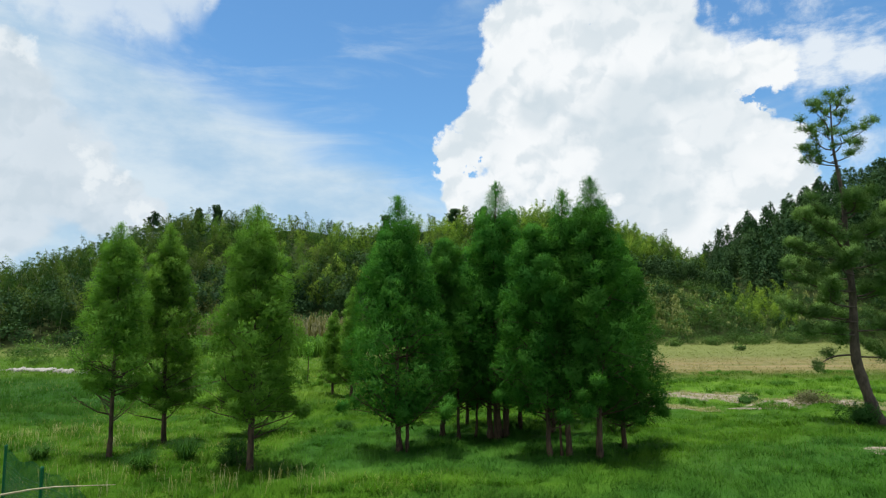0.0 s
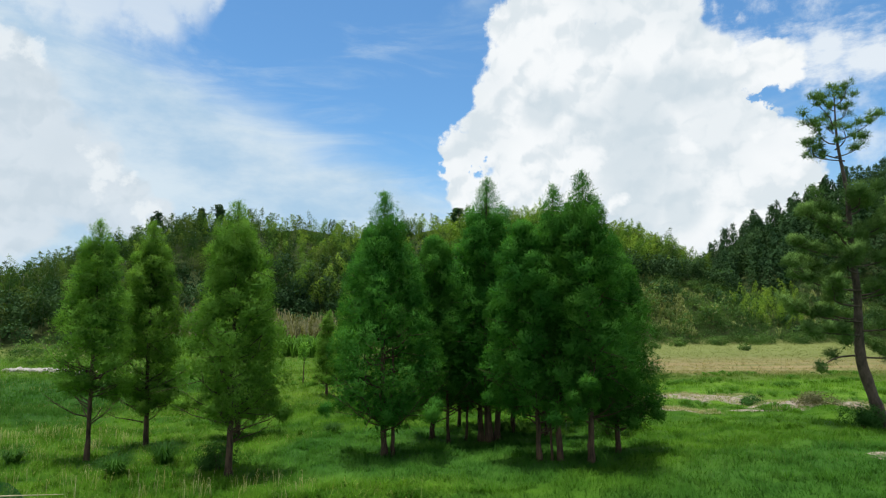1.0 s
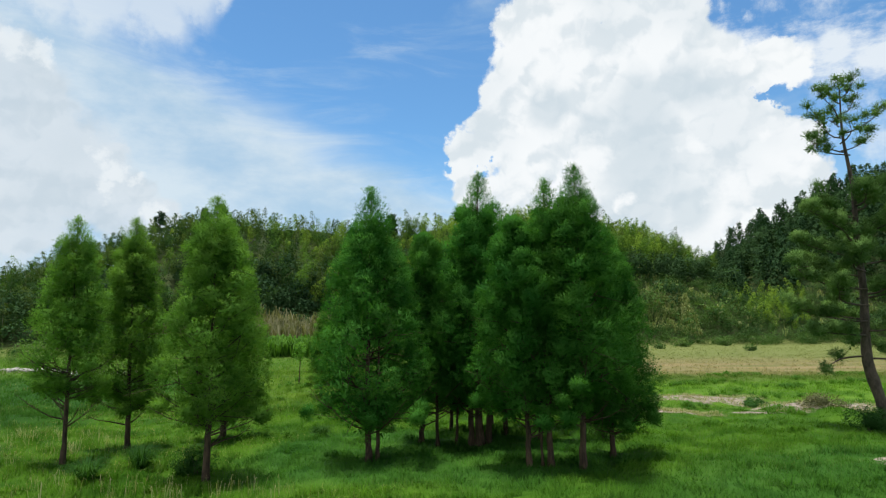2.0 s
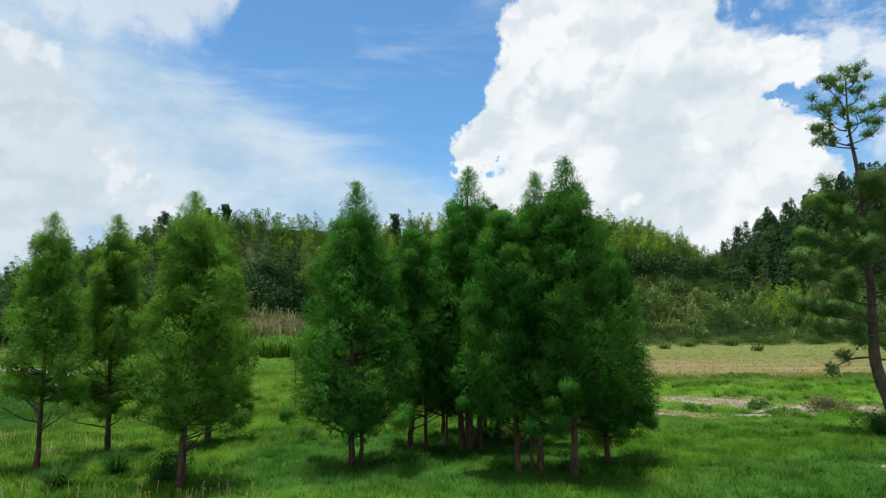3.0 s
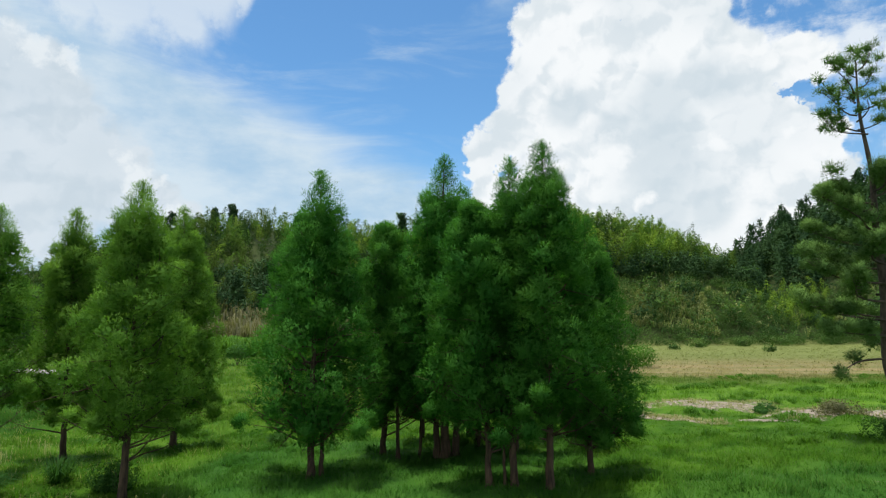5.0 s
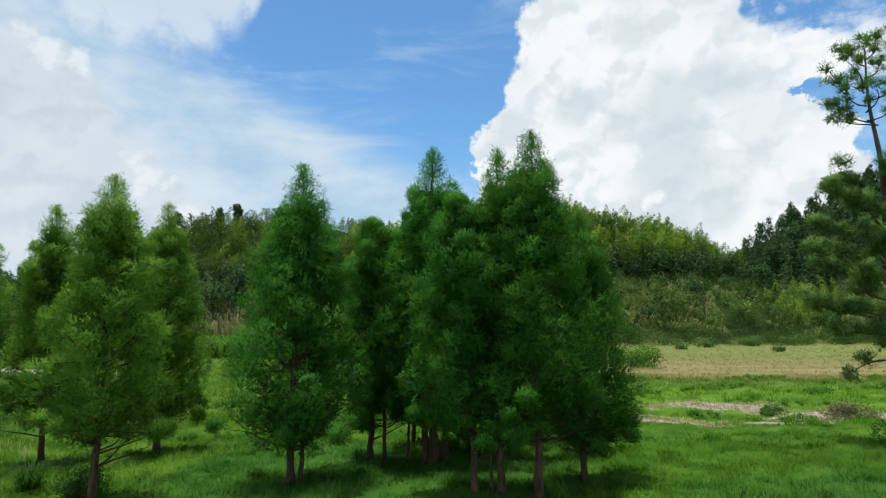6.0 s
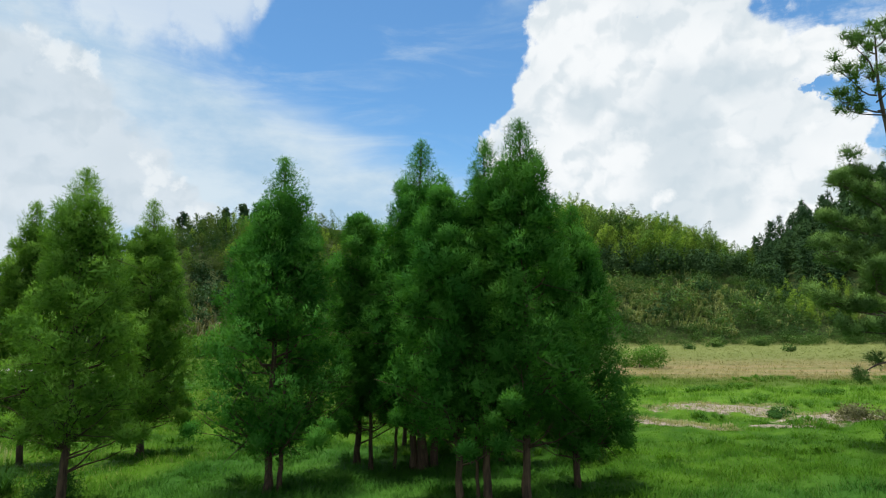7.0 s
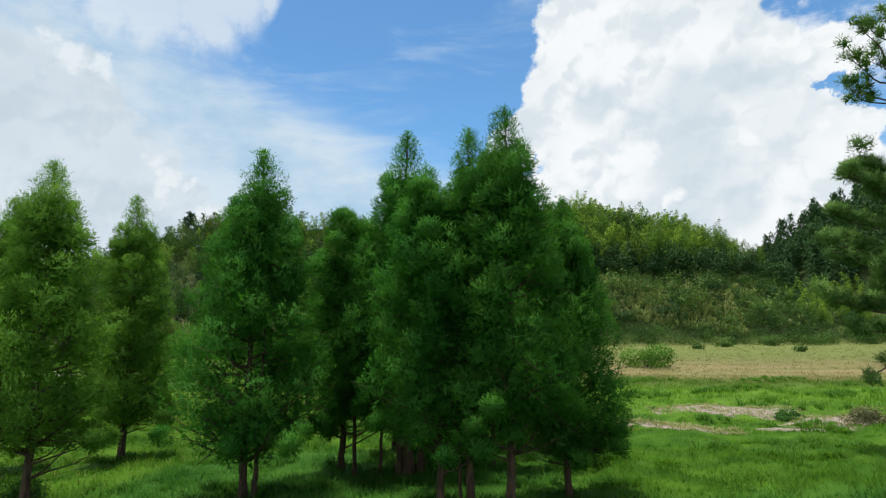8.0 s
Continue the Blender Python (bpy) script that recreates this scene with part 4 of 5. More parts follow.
def woods():
    rng = np.random.RandomState(70)
    # bamboo
    made = [bamboo_plume(rng) for _ in range(7)]
    spots = spread_out(rng, 3600, -132, 78, 82, 156, lambda x, y: (slope(x, y) > scrub_line(x)) & (x < 56 + 0.3 * (y - 125)) & (waves(x, y, 46, 12) > -0.5 - 0.5 * (slope(x, y) > 0.4) - 2.0 * (x > 15)))
    more = spread_out(rng, 480, 14, 66, 124, 156, lambda x, y: (slope(x, y) > scrub_line(x) + 0.04) & (x < 56 + 0.3 * (y - 125)))
    spots = np.concatenate([spots[rng.uniform(0, 1, len(spots)) < 0.86], more])
    k = len(spots)
    sc, tu = rng.uniform(0.48, 0.82, k), rng.uniform(0, 6.283, k)
    sc = sc * np.interp(spots[:, 0], [35, 62], [1.0, 0.8])
    le = rng.normal(0, 0.05, (k, 2))
    forest = new("bamboo_forest")
    tagged(forest, "dense yellow-green bamboo forest covering the hillside", "forest", kind="stuff")
    age = np.digitize(np.interp(spots[:, 0], [-110, -65, -45, -20, 10, 40], [0.24, 0.28, 0.46, 0.58, 0.62, 0.72]) + 0.2 * waves(spots[:, 0], spots[:, 1], 30, 31) + rng.normal(0, 0.2, k), [0.3, 0.52, 0.74])
    for a, (leaf, words) in enumerate(((BAMBOO_DEEP, "deep green old bamboo plumes"), (BAMBOO_OLIVE, "olive green bamboo plumes"), (BAMBOO_LEAF, "mid green bamboo plumes"), (BAMBOO_YOUNG, "bright yellow-green young bamboo plumes"))):
        pick = np.nonzero(age == a)[0]
        leaves = scattered([m[0] for m in made[a:] + made[:a]], spots[pick], sc[pick], tu[pick], le[pick])
        tagged(put("foliage", mesh_of("bamboo", leaves, tri_faces(leaves), leaf), forest, words), kind="stuff")
    front = (slope(spots[:, 0], spots[:, 1]) < 0.4)
    ids = np.nonzero(front)[0]
    culms = joined([((made[i % 7][1] @ np.array([[math.cos(tu[i]), math.sin(tu[i]), 0], [-math.sin(tu[i]), math.cos(tu[i]), 0], [le[i, 0], le[i, 1], 1]])) * sc[i] + spots[i], made[i % 7][2]) for i in ids])
    tagged(put("culms", mesh_of("culms", culms[0], culms[1], CULM), forest, "thin pale bamboo culms"), kind="stuff")
    # dark broadleaf trees among the bamboo and along its foot
    shapes = [leafy_blob(rng, 4.2, 7.5, 288, 0.62) for _ in range(5)]
    spots = spread_out(rng, 850, -120, 72, 82, 158, lambda x, y: (slope(x, y) > scrub_line(x) - 0.05) & (waves(x, y, 46, 12) < -0.2 + 0.35 * (slope(x, y) < 0.3) + 0.5 * (x > 15)) & (x < 58))
    k = len(spots)
    v = scattered(shapes, spots, rng.uniform(0.5, 0.9, k), rng.uniform(0, 6.283, k), rng.normal(0, 0.03, (k, 2)))
    wood = put("dark_woods", mesh_of("dark_woods", v, tri_faces(v), WOODS_LEAF))
    tagged(wood, "dark green broadleaf woods between the bamboo", "forest", kind="stuff")
    spots = spread_out(rng, 2600, -60, 64, 96, 140, lambda x, y: np.abs(slope(x, y) - scrub_line(x) - 0.03) < 0.06)
    k = len(spots)
    v = scattered(shapes, spots, rng.uniform(0.35, 0.85, k), rng.uniform(0, 6.283, k), rng.normal(0, 0.03, (k, 2)))
    spots = spread_out(rng, 700, -75, 4, 84, 132, lambda x, y: (slope(x, y) > scrub_line(x) + 0.05) & (slope(x, y) < scrub_line(x) + 0.28))
    k = len(spots)
    v = np.concatenate([v, scattered(shapes, spots, rng.uniform(0.65, 1.05, k), rng.uniform(0, 6.283, k), rng.normal(0, 0.03, (k, 2)))])
    wood = put("edge_woods", mesh_of("edge_woods", v, tri_faces(v), WOODS_LEAF))
    tagged(wood, "dark broadleaf trees along the foot of the bamboo", "forest", kind="stuff")
    # undergrowth along the crest
    spots = spread_out(rng, 200, -110, 80, 148, 158, lambda x, y: slope(x, y) > 0.8)
    k = len(spots)
    v = scattered(shapes, spots, rng.uniform(0.4, 0.6, k), rng.uniform(0, 6.283, k), rng.normal(0, 0.03, (k, 2)))
    wood = put("crest_woods", mesh_of("crest_woods", v, tri_faces(v), WOODS_LEAF))
    tagged(wood, "dark undergrowth along the crest of the hill", "forest", kind="stuff")
    # conifers of the right hill
    shapes = [conifer_shape(rng, 10.0, 3.3, 260, 0.75) for _ in range(5)]
    spots = spread_out(rng, 850, 56, 140, 112, 166, lambda x, y: (slope(x, y) > scrub_line(x)) & (x > 56.5 + 0.3 * (y - 125)))
    k = len(spots)
    v = scattered(shapes, spots, rng.uniform(0.6, 1.0, k) * np.interp(spots[:, 0] - 56.5 - 0.3 * (spots[:, 1] - 125), [0, 10], [0.75, 1.0]), rng.uniform(0, 6.283, k), rng.normal(0, 0.03, (k, 2)))
    wood = put("conifer_forest", mesh_of("conifers", v, tri_faces(v), WOODS_LEAF))
    tagged(wood, "dark conifer forest on the steep hill", "forest", kind="stuff")
    # far hill behind the saddle
    spots = spread_out(rng, 420, 90, 230, 290, 345, lambda x, y: x > -1e9)
    k = len(spots)
    shapes = [leafy_blob(rng, 6, 8, 120, 1.6) for _ in range(3)]
    v = scattered(shapes, spots, rng.uniform(0.8, 1.2, k), rng.uniform(0, 6.283, k), rng.normal(0, 0.03, (k, 2)))
    wood = put("far_woods", mesh_of("far_woods", v, tri_faces(v), BAMBOO_LEAF))
    tagged(wood, "green woods on the far hill behind the saddle", "forest", kind="stuff")
    # scrub at the foot of the hills
    shapes = [leafy_blob(rng, 2.8, 2.0, 230, 0.3) for _ in range(6)]
    spots = spread_out(rng, 2500, -110, 120, 58, 142, lambda x, y: (y > foot(x) - np.interp(x, [-60, -36, -22, 10], [30, 31, 6, 0.5])) & (slope(x, y) < scrub_line(x) + 0.04))
    k = len(spots)
    v = scattered(shapes, spots, np.where(rng.uniform(0, 1, k) < 0.14, rng.uniform(1.3, 2.2, k), rng.uniform(0.4, 1.0, k)) * np.interp(spots[:, 0], [-30, -5], [0.55, 1.0]), rng.uniform(0, 6.283, k), rng.normal(0, 0.03, (k, 2)))
    ob = put("scrub", mesh_of("scrub", v, tri_faces(v), SCRUB_LEAF))
    tagged(ob, "tangled green and straw-coloured scrub at the foot of the hills", "scrub", kind="stuff")
    # low leafy shrubs that close the foot of the slope
    shapes = [leafy_blob(rng, 3.0, 2.0, 210, 0.26) for _ in range(5)]
    spots = spread_out(rng, 1900, 8, 100, 104, 136, lambda x, y: (y > foot(x) - 1.5) & (slope(x, y) < scrub_line(x)) & ((waves(x, y, 13, 41) > -0.45) | (y < foot(x) + 6)))
    k = len(spots)
    v = scattered(shapes, spots, rng.uniform(0.4, 1.1, k), rng.uniform(0, 6.283, k), rng.normal(0, 0.03, (k, 2)))
    ob = put("low_shrubs", mesh_of("low_shrubs", v, tri_faces(v), SHRUB_LEAF))
    tagged(ob, "leafy green shrubs with pale flecks on the slope", "scrub", kind="stuff")
    # darker bushes and bright young bamboo among the scrub
    spots = spread_out(rng, 760, -60, 130, 100, 140, lambda x, y: (slope(x, y) > 0.03) & (slope(x, y) < scrub_line(x) + 0.06) & (waves(x, y, 19, 21) > -0.2))
    k = len(spots)
    shapes = [leafy_blob(rng, 3.4, 2.8, 240, 0.42) for _ in range(4)]
    v = scattered(shapes, spots, rng.uniform(0.5, 1.2, k), rng.uniform(0, 6.283, k), rng.normal(0, 0.03, (k, 2)))
    ob = put("dark_thicket", mesh_of("dark_thicket", v, tri_faces(v), WOODS_LEAF))
    tagged(ob, "dark evergreen thicket among the hillside scrub", "scrub", kind="stuff")
    spots = spread_out(rng, 70, 52, 72, 116, 131, lambda x, y: np.hypot((x - 64) / 8, (y - 123) / 7) < 1)
    k = len(spots)
    v = scattered([m[0] for m in made], spots, rng.uniform(0.3, 0.5, k), rng.uniform(0, 6.283, k), rng.normal(0, 0.05, (k, 2)))
    ob = put("young_bamboo", mesh_of("young_bamboo", v, tri_faces(v), BAMBOO_YOUNG))
    tagged(ob, "bright green young bamboo stand on the scrub slope", "bamboo", kind="stuff")


woods()


# ---- grass ----
def off_bare(x, y):
    ok = np.ones(len(x), bool)
    for cx, cy, rx, ry in BARE:
        ok &= np.hypot((x - cx) / rx, (y - cy) / ry) + 0.35 * waves(x, y, 1.7, 8) > 0.85
    return ok


def grass(name, label, seed, count, x0, x1, y0, y1, tall, wide, per, mat, keep=None, lean=0.35):
    rng = np.random.RandomState(seed)
    # even in depth, denser close by
    y = y0 + (y1 - y0) * rng.uniform(0, 1, count) ** 1.35
    x = rng.uniform(x0, x1, count) * (0.35 + 0.65 * np.clip(y / y1, 0, 1)) + 2.5 * (1 - np.clip(y / y1, 0, 1))
    ok = np.ones(count, bool) if keep is None else keep(x, y)
    x, y = x[ok], y[ok]
    k = len(x)
    tuft = 0.55 + 0.45 * waves(x, y, 2.6, seed + 1) + 0.35 * waves(x, y, 0.9, seed + 2)
    h = tall * np.clip(0.32 + 0.8 * tuft, 0.2, 2.0)
    h = h * (1 - 0.5 * smooth(x, 6, 10) * smooth(y, 27, 31) * smooth(y, 44, 40))
    i = np.repeat(np.arange(k), per)
    m = len(i)
    px = x[i] + rng.normal(0, 0.11 + wide, m)
    py = y[i] + rng.normal(0, 0.11 + wide, m)
    root = np.stack([px, py, land(px, py) - 0.03], -1)
    hh = h[i] * rng.uniform(0.55, 1.2, m)
    a = 3.0 * waves(x, y, 3.1, seed + 5)[i] + rng.normal(0, 1.4, m)
    bend = np.stack([np.cos(a), np.sin(a), np.zeros(m)], -1) * (hh * rng.uniform(0.1, lean * 2, m))[:, None]
    side = np.stack([-np.sin(a + rng.uniform(-1, 1, m)), np.cos(a), np.zeros(m)], -1) * (wide * rng.uniform(0.6, 1.3, m))[:, None]
    tip = root + bend + np.array([0, 0, 1]) * hh[:, None]
    def sward(qx, qy):
        return land(qx, qy) + tall * (0.75 * waves(qx, qy, 2.6, seed + 1) + 0.5 * waves(qx, qy, 0.9, seed + 2) + 0.3 * waves(qx, qy, 0.5, seed + 3))
    here, e = sward(x, y), 0.08
    up = unit(np.stack([(here - sward(x + e, y)) / e, (here - sward(x, y + e)) / e, np.full(k, 0.9)], -1))
    soft = unit(up[i] + rng.normal(0, 0.22, (m, 3)) + bend * 0.6)
    v = np.stack([root - side * 0.5, root + side * 0.5, tip], 1)
    away = np.sum(np.cross(v[:, 1] - v[:, 0], v[:, 2] - v[:, 0]) * (soft + np.array([0, -0.9, 0])), -1) < 0
    v[away] = v[away][:, [1, 0, 2]]
    v = np.concatenate([v, np.repeat(soft[:, None, :], 3, 1)], -1)
    ob = put(name, mesh_of(name, v.reshape(-1, 6), np.arange(3 * m).reshape(-1, 3), mat))
    return tagged(ob, label, "grass", kind="stuff")


grass("meadow_grass", "lush uneven green meadow grass with tufts", 90, 42000, -32, 32, 10.5, 36, 0.23, 0.026, 9, MEADOW_BLADES, off_bare, 0.6)
grass("meadow_grass", "lush green meadow grass in the open", 93, 4500, -18, 18, -8, 11, 0.25, 0.05, 5, MEADOW_BLADES)
grass("meadow_grass", "bright green grass of the open field", 91, 24000, -52, 46, 33, 58, 0.3, 0.045, 6, MEADOW_BLADES, off_bare)
grass("hay_grass", "ripe tan hay meadow before the hill", 92, 13000, -10, 100, 53, 118, 0.2, 0.07, 6, MEADOW_BLADES, lambda x, y: y < foot(x) + 1)
grass("meadow_grass", "bright green grass before the reeds", 94, 5200, -62, 2, 55, 79, 0.3, 0.06, 6, MEADOW_BLADES)


# ---- small growth on the meadow ----
def blades_tuft(rng, count, tall, wide, spread, arch):
    """Long arching blades that spring from one root: five corners and three triangles each."""
    a = rng.uniform(0, 6.283, count)
    o = np.stack([np.cos(a), np.sin(a), np.zeros(count)], -1)
    root = o * rng.uniform(0, spread, count)[:, None]
    h = tall * rng.uniform(0.55, 1.1, count)
    side = np.stack([-np.sin(a), np.cos(a), np.zeros(count)], -1) * wide
    up = np.array([0, 0, 1.0])
    r = arch * rng.uniform(0.5, 1.2, count)
    mid = root + o * (r * 0.4)[:, None] + up * (h * 0.85)[:, None]
    tip = root + o * r[:, None] + up * (h * rng.uniform(0.6, 1.0, count))[:, None]
    v = np.stack([root - side * 0.5, root + side * 0.5, mid + side * 0.5, mid - side * 0.5, tip], 1).reshape(-1, 3)
    b = np.arange(count)[:, None] * 5
    f = np.concatenate([b + np.array([[0, 1, 2]]), b + np.array([[0, 2, 3]]), b + np.array([[3, 2, 4]])])
    return v, f


def sedge(seed, x, y, tall, reach, label="dark green arching sedge tussock in the meadow", mat=None, count=260, name="sedge_tussock"):
    rng = np.random.RandomState(seed)
    v, f = blades_tuft(rng, count, tall, 0.018, reach * 0.3, reach)
    ob = put(name, mesh_of(name, v, f, mat or SEDGE_LEAF), None, label, (x, y, float(land(x, y)) - 0.03))
    tagged(ob, category="grass", group="sedge tussocks")


sedge(201, -9.4, 18.9, 0.6, 0.75)
sedge(202, -8.8, 20.7, 0.7, 0.8)
sedge(203, -13.4, 20.2, 0.5, 0.5)
sedge(206, -4.4, 26.5, 0.5, 0.6)


def bush(seed, x, y, wide, tall, mat, label, name="bush", leaf=0.1, m=2400, stems=6):
    rng = np.random.RandomState(seed)
    z = float(land(x, y)) - 0.04
    ob = new(name)
    ob.location = (x, y, z)
    tagged(ob, label, "bush")
    for i in range(stems):
        a = i * 6.283 / stems + rng.uniform(-0.3, 0.3)
        r = wide * rng.uniform(0.15, 0.4)
        v, f = tube(np.array([[0.05 * math.cos(a), 0.05 * math.sin(a), 0], [r * 0.5 * math.cos(a), r * 0.5 * math.sin(a), tall * 0.4], [r * math.cos(a), r * math.sin(a), tall * 0.8]]), [0.02, 0.014, 0.005], 5)
        put("stem", mesh_of("stem", v, f, PINE_BARK, True), ob)
    v = leafy_blob(rng, wide, tall, m, leaf)
    put("foliage", mesh_of("foliage", v, tri_faces(v), mat), ob)


bush(211, 6.9, 25.6, 1.3, 1.15, BUSH_LEAF, "dark low bush in the shade behind the grove")
bush(212, 18.8, 28.2, 1.0, 0.95, BUSH_LEAF, "dark green bush at the foot of the leaning pine", leaf=0.07, m=6000)
# 213 is an added leafy clump, dark in place of the shaded grass there
bush(213, -6.9, 20.4, 0.9, 0.75, BUSH_LEAF, "small dark leafy clump in place of shaded grass beside a pale cypress trunk", leaf=0.06, m=4200)
bush(214, 18.4, 66.5, 3.6, 2.7, MAIZE_LEAF, "round olive-green shrub at the edge of the hay", leaf=0.22, m=2600)
bush(215, 47.5, 108, 2.6, 1.4, SCRUB_LEAF, "small shrub at the far edge of the hay field", leaf=0.3, m=700)
bush(216, 54.0, 110, 3.4, 1.7, SCRUB_LEAF, "small shrub at the far edge of the hay field", leaf=0.3, m=700)
bush(221, 38.5, 104, 2.2, 1.2, SCRUB_LEAF, "small shrub at the far edge of the hay field", leaf=0.3, m=600)
bush(222, 33.0, 98, 1.3, 0.8, SCRUB_LEAF, "low shrub standing in the hay field", leaf=0.25, m=400)
bush(223, 44.5, 92, 1.5, 0.9, SCRUB_LEAF, "low shrub standing in the hay field", leaf=0.25, m=400)
bush(217, -22.0, 66.0, 2.0, 2.2, BUSH_LEAF, "dark sapling bush before the reed bed", leaf=0.22, m=1000)
bush(218, 20.6, 35.0, 1.7, 0.5, REED_LEAF, "dry brown bramble on the bare strip", leaf=0.12, m=1500)
bush(219, 18.6, 37.6, 0.9, 0.35, BUSH_LEAF, "low green bush on the bare strip", leaf=0.1, m=2400)


def sapling(x, y, tall):
    rng = np.random.RandomState(220)
    ob = new("sapling")
    ob.location = (x, y, float(land(x, y)) - 0.03)
    tagged(ob, "thin bare-stemmed young sapling on the meadow", "tree")
    v, f = tube(np.array([[0, 0, 0], [0.05, 0, tall * 0.5], [0.0, 0.05, tall]]), [0.05, 0.035, 0.01], 6)
    put("trunk", mesh_of("trunk", v, f, CYPRESS_BARK, True), ob)
    v = leafy_blob(rng, 0.8, tall, 420, 0.16, tall * 0.25)
    put("crown", mesh_of("crown", v, tri_faces(v), CYPRESS_PALE), ob)


sapling(-10.9, 47.5, 3.2)


def bed(name, label, seed, count, x0, x1, y0, y1, tall, wide, mat, per=9):
    """A stand of upright leafy stalks."""
    rng = np.random.RandomState(seed)
    parts = [blades_tuft(rng, per, tall, wide, 0.25, tall * 0.4) for _ in range(8)]
    x, y = rng.uniform(x0, x1, count), rng.uniform(y0, y1, count)
    z = land(x, y)
    sc, tu = rng.uniform(0.65, 1.2, count), rng.uniform(0, 6.283, count)
    pieces = []
    for i in range(count):
        v, f = parts[i % 8]
        c, d = math.cos(tu[i]), math.sin(tu[i])
        pieces.append((v @ np.array([[c, d, 0], [-d, c, 0], [0, 0, 1]]) * sc[i] + np.array([x[i], y[i], z[i]]), f))
    v, f = joined(pieces)
    tagged(put(name, mesh_of(name, v, f, mat)), label, "reeds", kind="stuff")


bed("reed_bed", "brown and straw-coloured reeds at the foot of the hill", 231, 1000, -48, -14, 92, 106, 4.2, 0.15, REED_LEAF)
bed("crop_bed", "leafy green crop growing before the reeds", 232, 900, -42, -12, 76, 91, 2.4, 0.16, MAIZE_LEAF)
bed("tall_grass", "straw-coloured plume grass on the slope", 233, 1100, 14, 46, 113, 122, 1.3, 0.12, PLUME_LEAF)
bed("tall_grass", "straw-coloured plume grass on the slope", 236, 260, 38, 84, 116, 130, 1.3, 0.13, PLUME_LEAF)
for k, (cx, cy, rx, ry) in enumerate(BARE[:3] + BARE[4:5]):
    bed("straw_litter", "dead straw and stalks lying on the bare strip", 250 + k, 260, cx - rx, cx + rx, cy - ry, cy + ry, 0.16, 0.02, STRAW_LEAF, 7)
bed("dry_stalks", "pale dry grass stalks among the green", 234, 60, -12.0, -3.2, 15.6, 18.2, 0.6, 0.008, STRAW_LEAF, 4)
bed("dry_stalks", "pale dry grass stalks among the green", 235, 90, -19.0, -12.5, 20.5, 26.5, 0.5, 0.009, STRAW_LEAF, 5)


def rush_tufts(seed, count, x0, x1, y0, y1, tall, wide, limit, mat):
    """Darker rush tufts that run in broken rows across the field."""
    rng = np.random.RandomState(seed)
    parts = [blades_tuft(rng, 26, tall, wide, 0.22, 0.3) for _ in range(6)]
    x, y = rng.uniform(x0, x1, count), rng.uniform(y0, y1, count)
    ok = (waves(x * 0.32, y, 4.2, seed + 1) > limit) & (np.abs(x) < 5 + y * 0.8) & off_bare(x, y)
    pieces = []
    for i, (px, py) in enumerate(zip(x[ok], y[ok])):
        v, f = parts[i % 6]
        k = rng.uniform(0.6, 1.3)
        pieces.append((v * k + np.array([px, py, float(land(px, py)) - 0.02]), f))
    v, f = joined(pieces)
    tagged(put("rush_tufts", mesh_of("rush_tufts", v, f, mat)), "darker green rush tufts in broken rows across the field", "grass", kind="stuff")


rush_tufts(260, 4200, -12, 46, 26, 57, 0.3, 0.035, 0.42, MAIZE_LEAF)
# near streaks of longer tufts, added to imitate the shading of hummocks
rush_tufts(270, 2600, -9, 24, 15, 31, 0.24, 0.02, 0.62, MEADOW_BLADES)


# ---- stones along the field edge ----
def stone(seed, x, y, size):
    rng = np.random.RandomState(seed)
    bm = bmesh.new()
    bmesh.ops.create_icosphere(bm, subdivisions=2, radius=1.0)
    k = rng.uniform(0.7, 1.3, 3)
    for v in bm.verts:
        c = v.co
        w = 1 + 0.22 * math.sin(c.x * 3 + seed) + 0.18 * math.cos(c.y * 4 + seed * 2) + rng.uniform(-0.06, 0.06)
        v.co = Vector((c.x * k[0] * size * w, c.y * k[1] * size * w, c.z * 0.6 * size * w))
    me = bpy.data.meshes.new("stone")
    bm.to_mesh(me)
    bm.free()
    me.materials.append(STONE)
    ob = put("stone", me, None, "pale grey field stone in a loose row", (x, y, float(land(x, y)) + size * 0.2))
    tagged(ob, category="stone", group="stones along the field edge")


rock = np.random.RandomState(240)
for i in range(34):
    sx = -43.5 + 11.5 * rock.uniform(0, 1)
    stone(i, sx, 58.0 - (sx + 43) * 0.25 + rock.normal(0, 0.5), rock.uniform(0.15, 0.42))


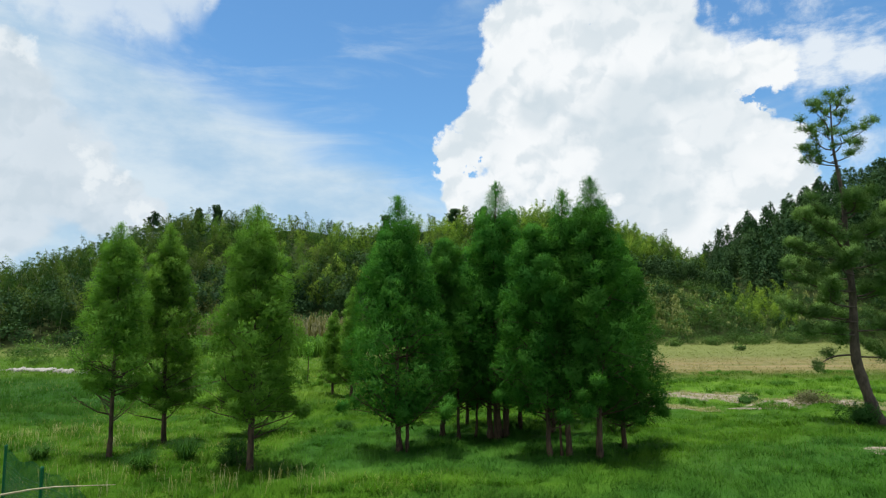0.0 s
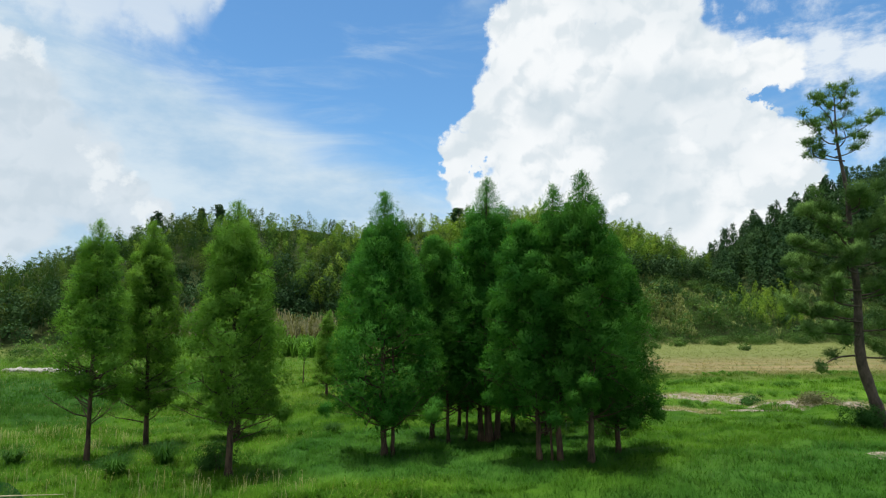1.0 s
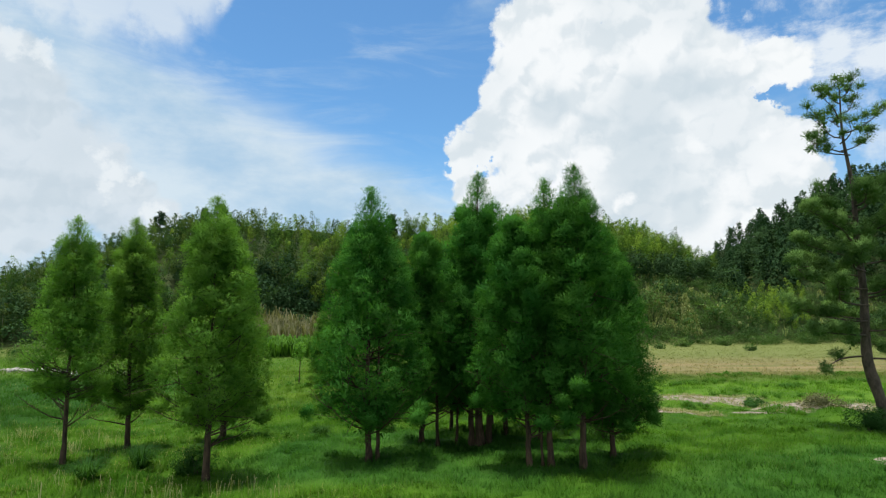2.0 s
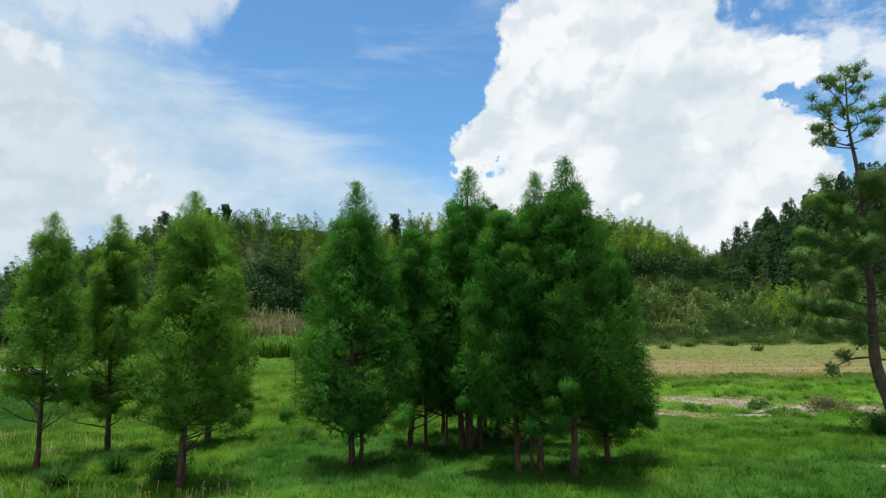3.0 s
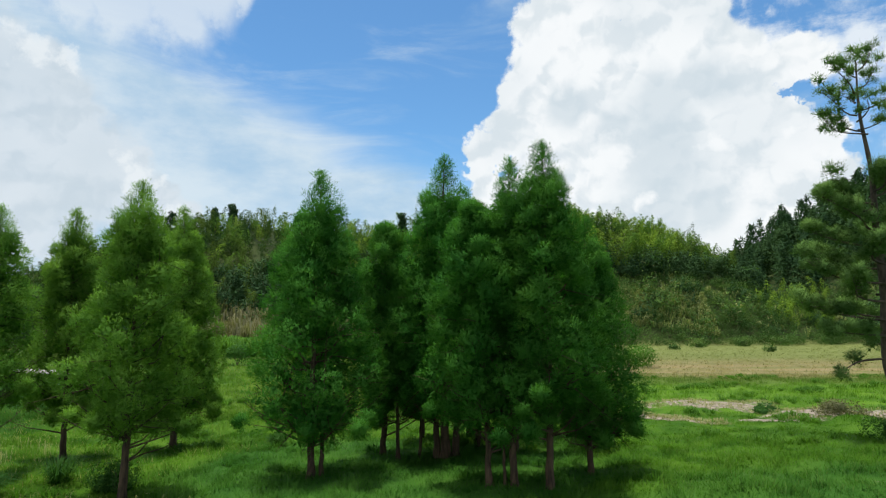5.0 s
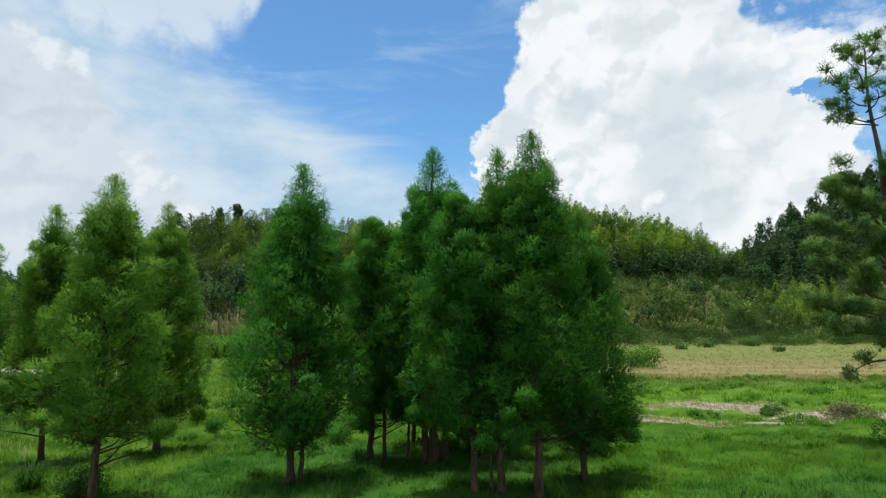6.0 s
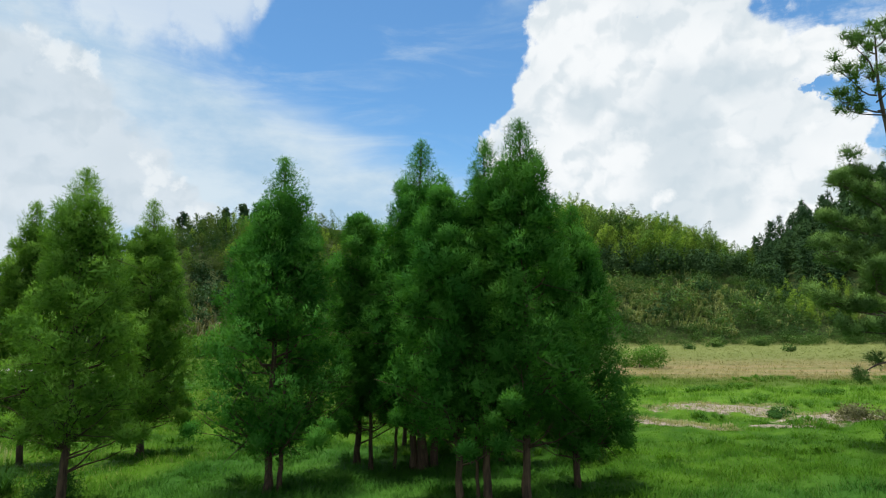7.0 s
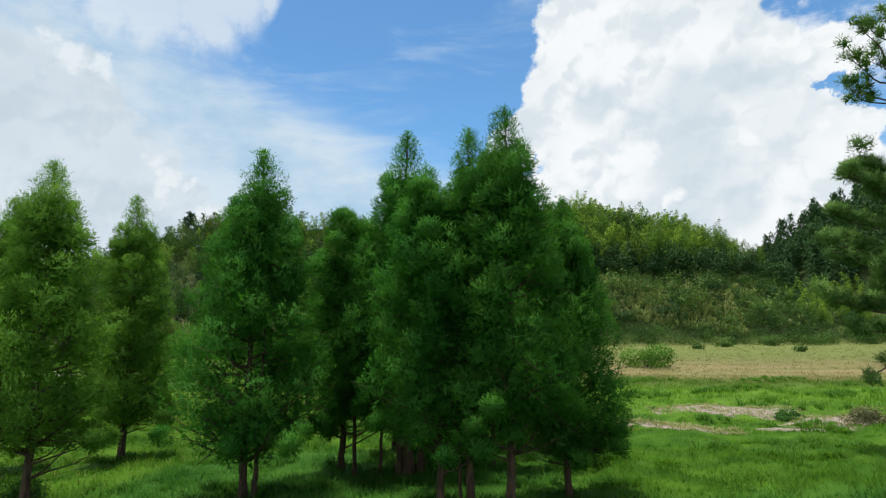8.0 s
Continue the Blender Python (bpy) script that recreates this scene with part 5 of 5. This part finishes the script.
# ---- wire fence and the cane across it ----
def fence():
    ob = new("wire_fence")
    a, b, c = Vector((-10.6, 14.75, 0)), Vector((-8.36, 12.72, 0)), Vector((-6.12, 10.69, 0))
    ob.location = (b.x, b.y, float(land(b.x, b.y)))
    tagged(ob, "green plastic-coated wire mesh fence with round posts", "fence")
    tall = 1.66

    def spot(p, h):
        return Vector((p.x, p.y, float(land(p.x, p.y)) + h)) - ob.location
    for p in (a, b, c):
        v, f = tube(np.array([spot(p, -0.2), spot(p, tall * 0.5), spot(p, tall)]), [0.035, 0.035, 0.035], 10)
        post = put("post", mesh_of("post", v, f, FENCE_GREEN, True), ob)
        v, f = tube(np.array([spot(p, tall), spot(p, tall + 0.02), spot(p, tall + 0.045)]), [0.042, 0.04, 0.012], 10)
        put("cap", mesh_of("cap", v, f, FENCE_GREEN, True), post)
    for p, q in ((a, b), (b, c)):
        wires = []
        for h in [0.05 + 0.08 * r for r in range(17)]:
            wires.append(tube(np.array([spot(p, h), spot(p.lerp(q, 0.5), h), spot(q, h)]), [0.0055] * 3, 4))
        n = 44
        for i in range(1, n):
            r = p.lerp(q, i / n)
            wires.append(tube(np.array([spot(r, 0.03), spot(r, tall * 0.5), spot(r, tall - 0.02)]), [0.0055] * 3, 4))
        v, f = joined(wires)
        put("mesh_panel", mesh_of("mesh_panel", v, f, FENCE_GREEN, True), ob)
    return ob


fence()


def cane():
    s = np.linspace(0, 1, 9)
    p = np.stack([np.interp(s, [0, 0.3, 0.5, 1], [-8.1, -7.49, -7.08, -6.0]), np.full(9, 11.2), np.interp(s, [0, 0.3, 0.5, 1], [2.08, 2.19, 2.23, 2.27])], -1)
    v, f = tube(p, np.linspace(0.022, 0.005, 9), 7)
    ob = put("cane", mesh_of("cane", v, f, DRY_WOOD, True), None, "pale dry cane leaning across the wire fence")
    tagged(ob, category="cane")


cane()


# ---- trees that stand out on the ridge ----
def ridge_tree(seed, x, y, tall, wide, label, tiers=4, stem=0.2):
    rng = np.random.RandomState(seed)
    ob = new("ridge_tree")
    ob.location = (x, y, float(land(x, y)) - 0.2)
    tagged(ob, label, "tree", group="trees on the ridge")
    v, f = tube(np.array([[0, 0, 0], [0.2, 0, tall * 0.5], [0, 0, tall * 0.97]]), [stem, stem * 0.7, 0.05], 7)
    put("trunk", mesh_of("trunk", v, f, PINE_BARK, True), ob)
    pos, nrm = [], []
    for i in range(tiers * 5):
        u = (i // 5 + rng.uniform(0, 1)) / tiers
        a = rng.uniform(0, 6.283)
        r = wide * rng.uniform(0.2, 0.8) * (1 - 0.65 * u)
        c = np.array([math.cos(a) * r, math.sin(a) * r, tall * (0.5 + 0.5 * u)])
        b = unit(rng.normal(0, 1, (45, 3)))
        pos.append(c + b * np.array([1, 1, 0.55]) * rng.uniform(0.35, 0.9))
        nrm.append(unit(b + np.array([0, 0, 0.6])))
    v, f = spikes(rng, np.concatenate(pos), np.concatenate(nrm), 0.7, 0.3, jitter=0.5)
    put("crown", mesh_of("crown", v, f, WOODS_LEAF), ob)


ridge_tree(301, -74.5, 150, 10.4, 3.4, "dark spreading tree standing above the bamboo ridge")
ridge_tree(302, -62, 148, 8.3, 2.2, "dark tree on the bamboo ridge")
ridge_tree(303, -57.5, 148, 8.3, 1.8, "dark narrow tree on the bamboo ridge")
ridge_tree(304, -15, 148, 8.9, 1.6, "small dark conifer on the ridge")
ridge_tree(305, 2, 148, 8.3, 3.0, "dark spreading tree standing above the bamboo ridge")
ridge_tree(306, 9, 148, 8.3, 2.4, "dark spreading tree standing above the bamboo ridge")
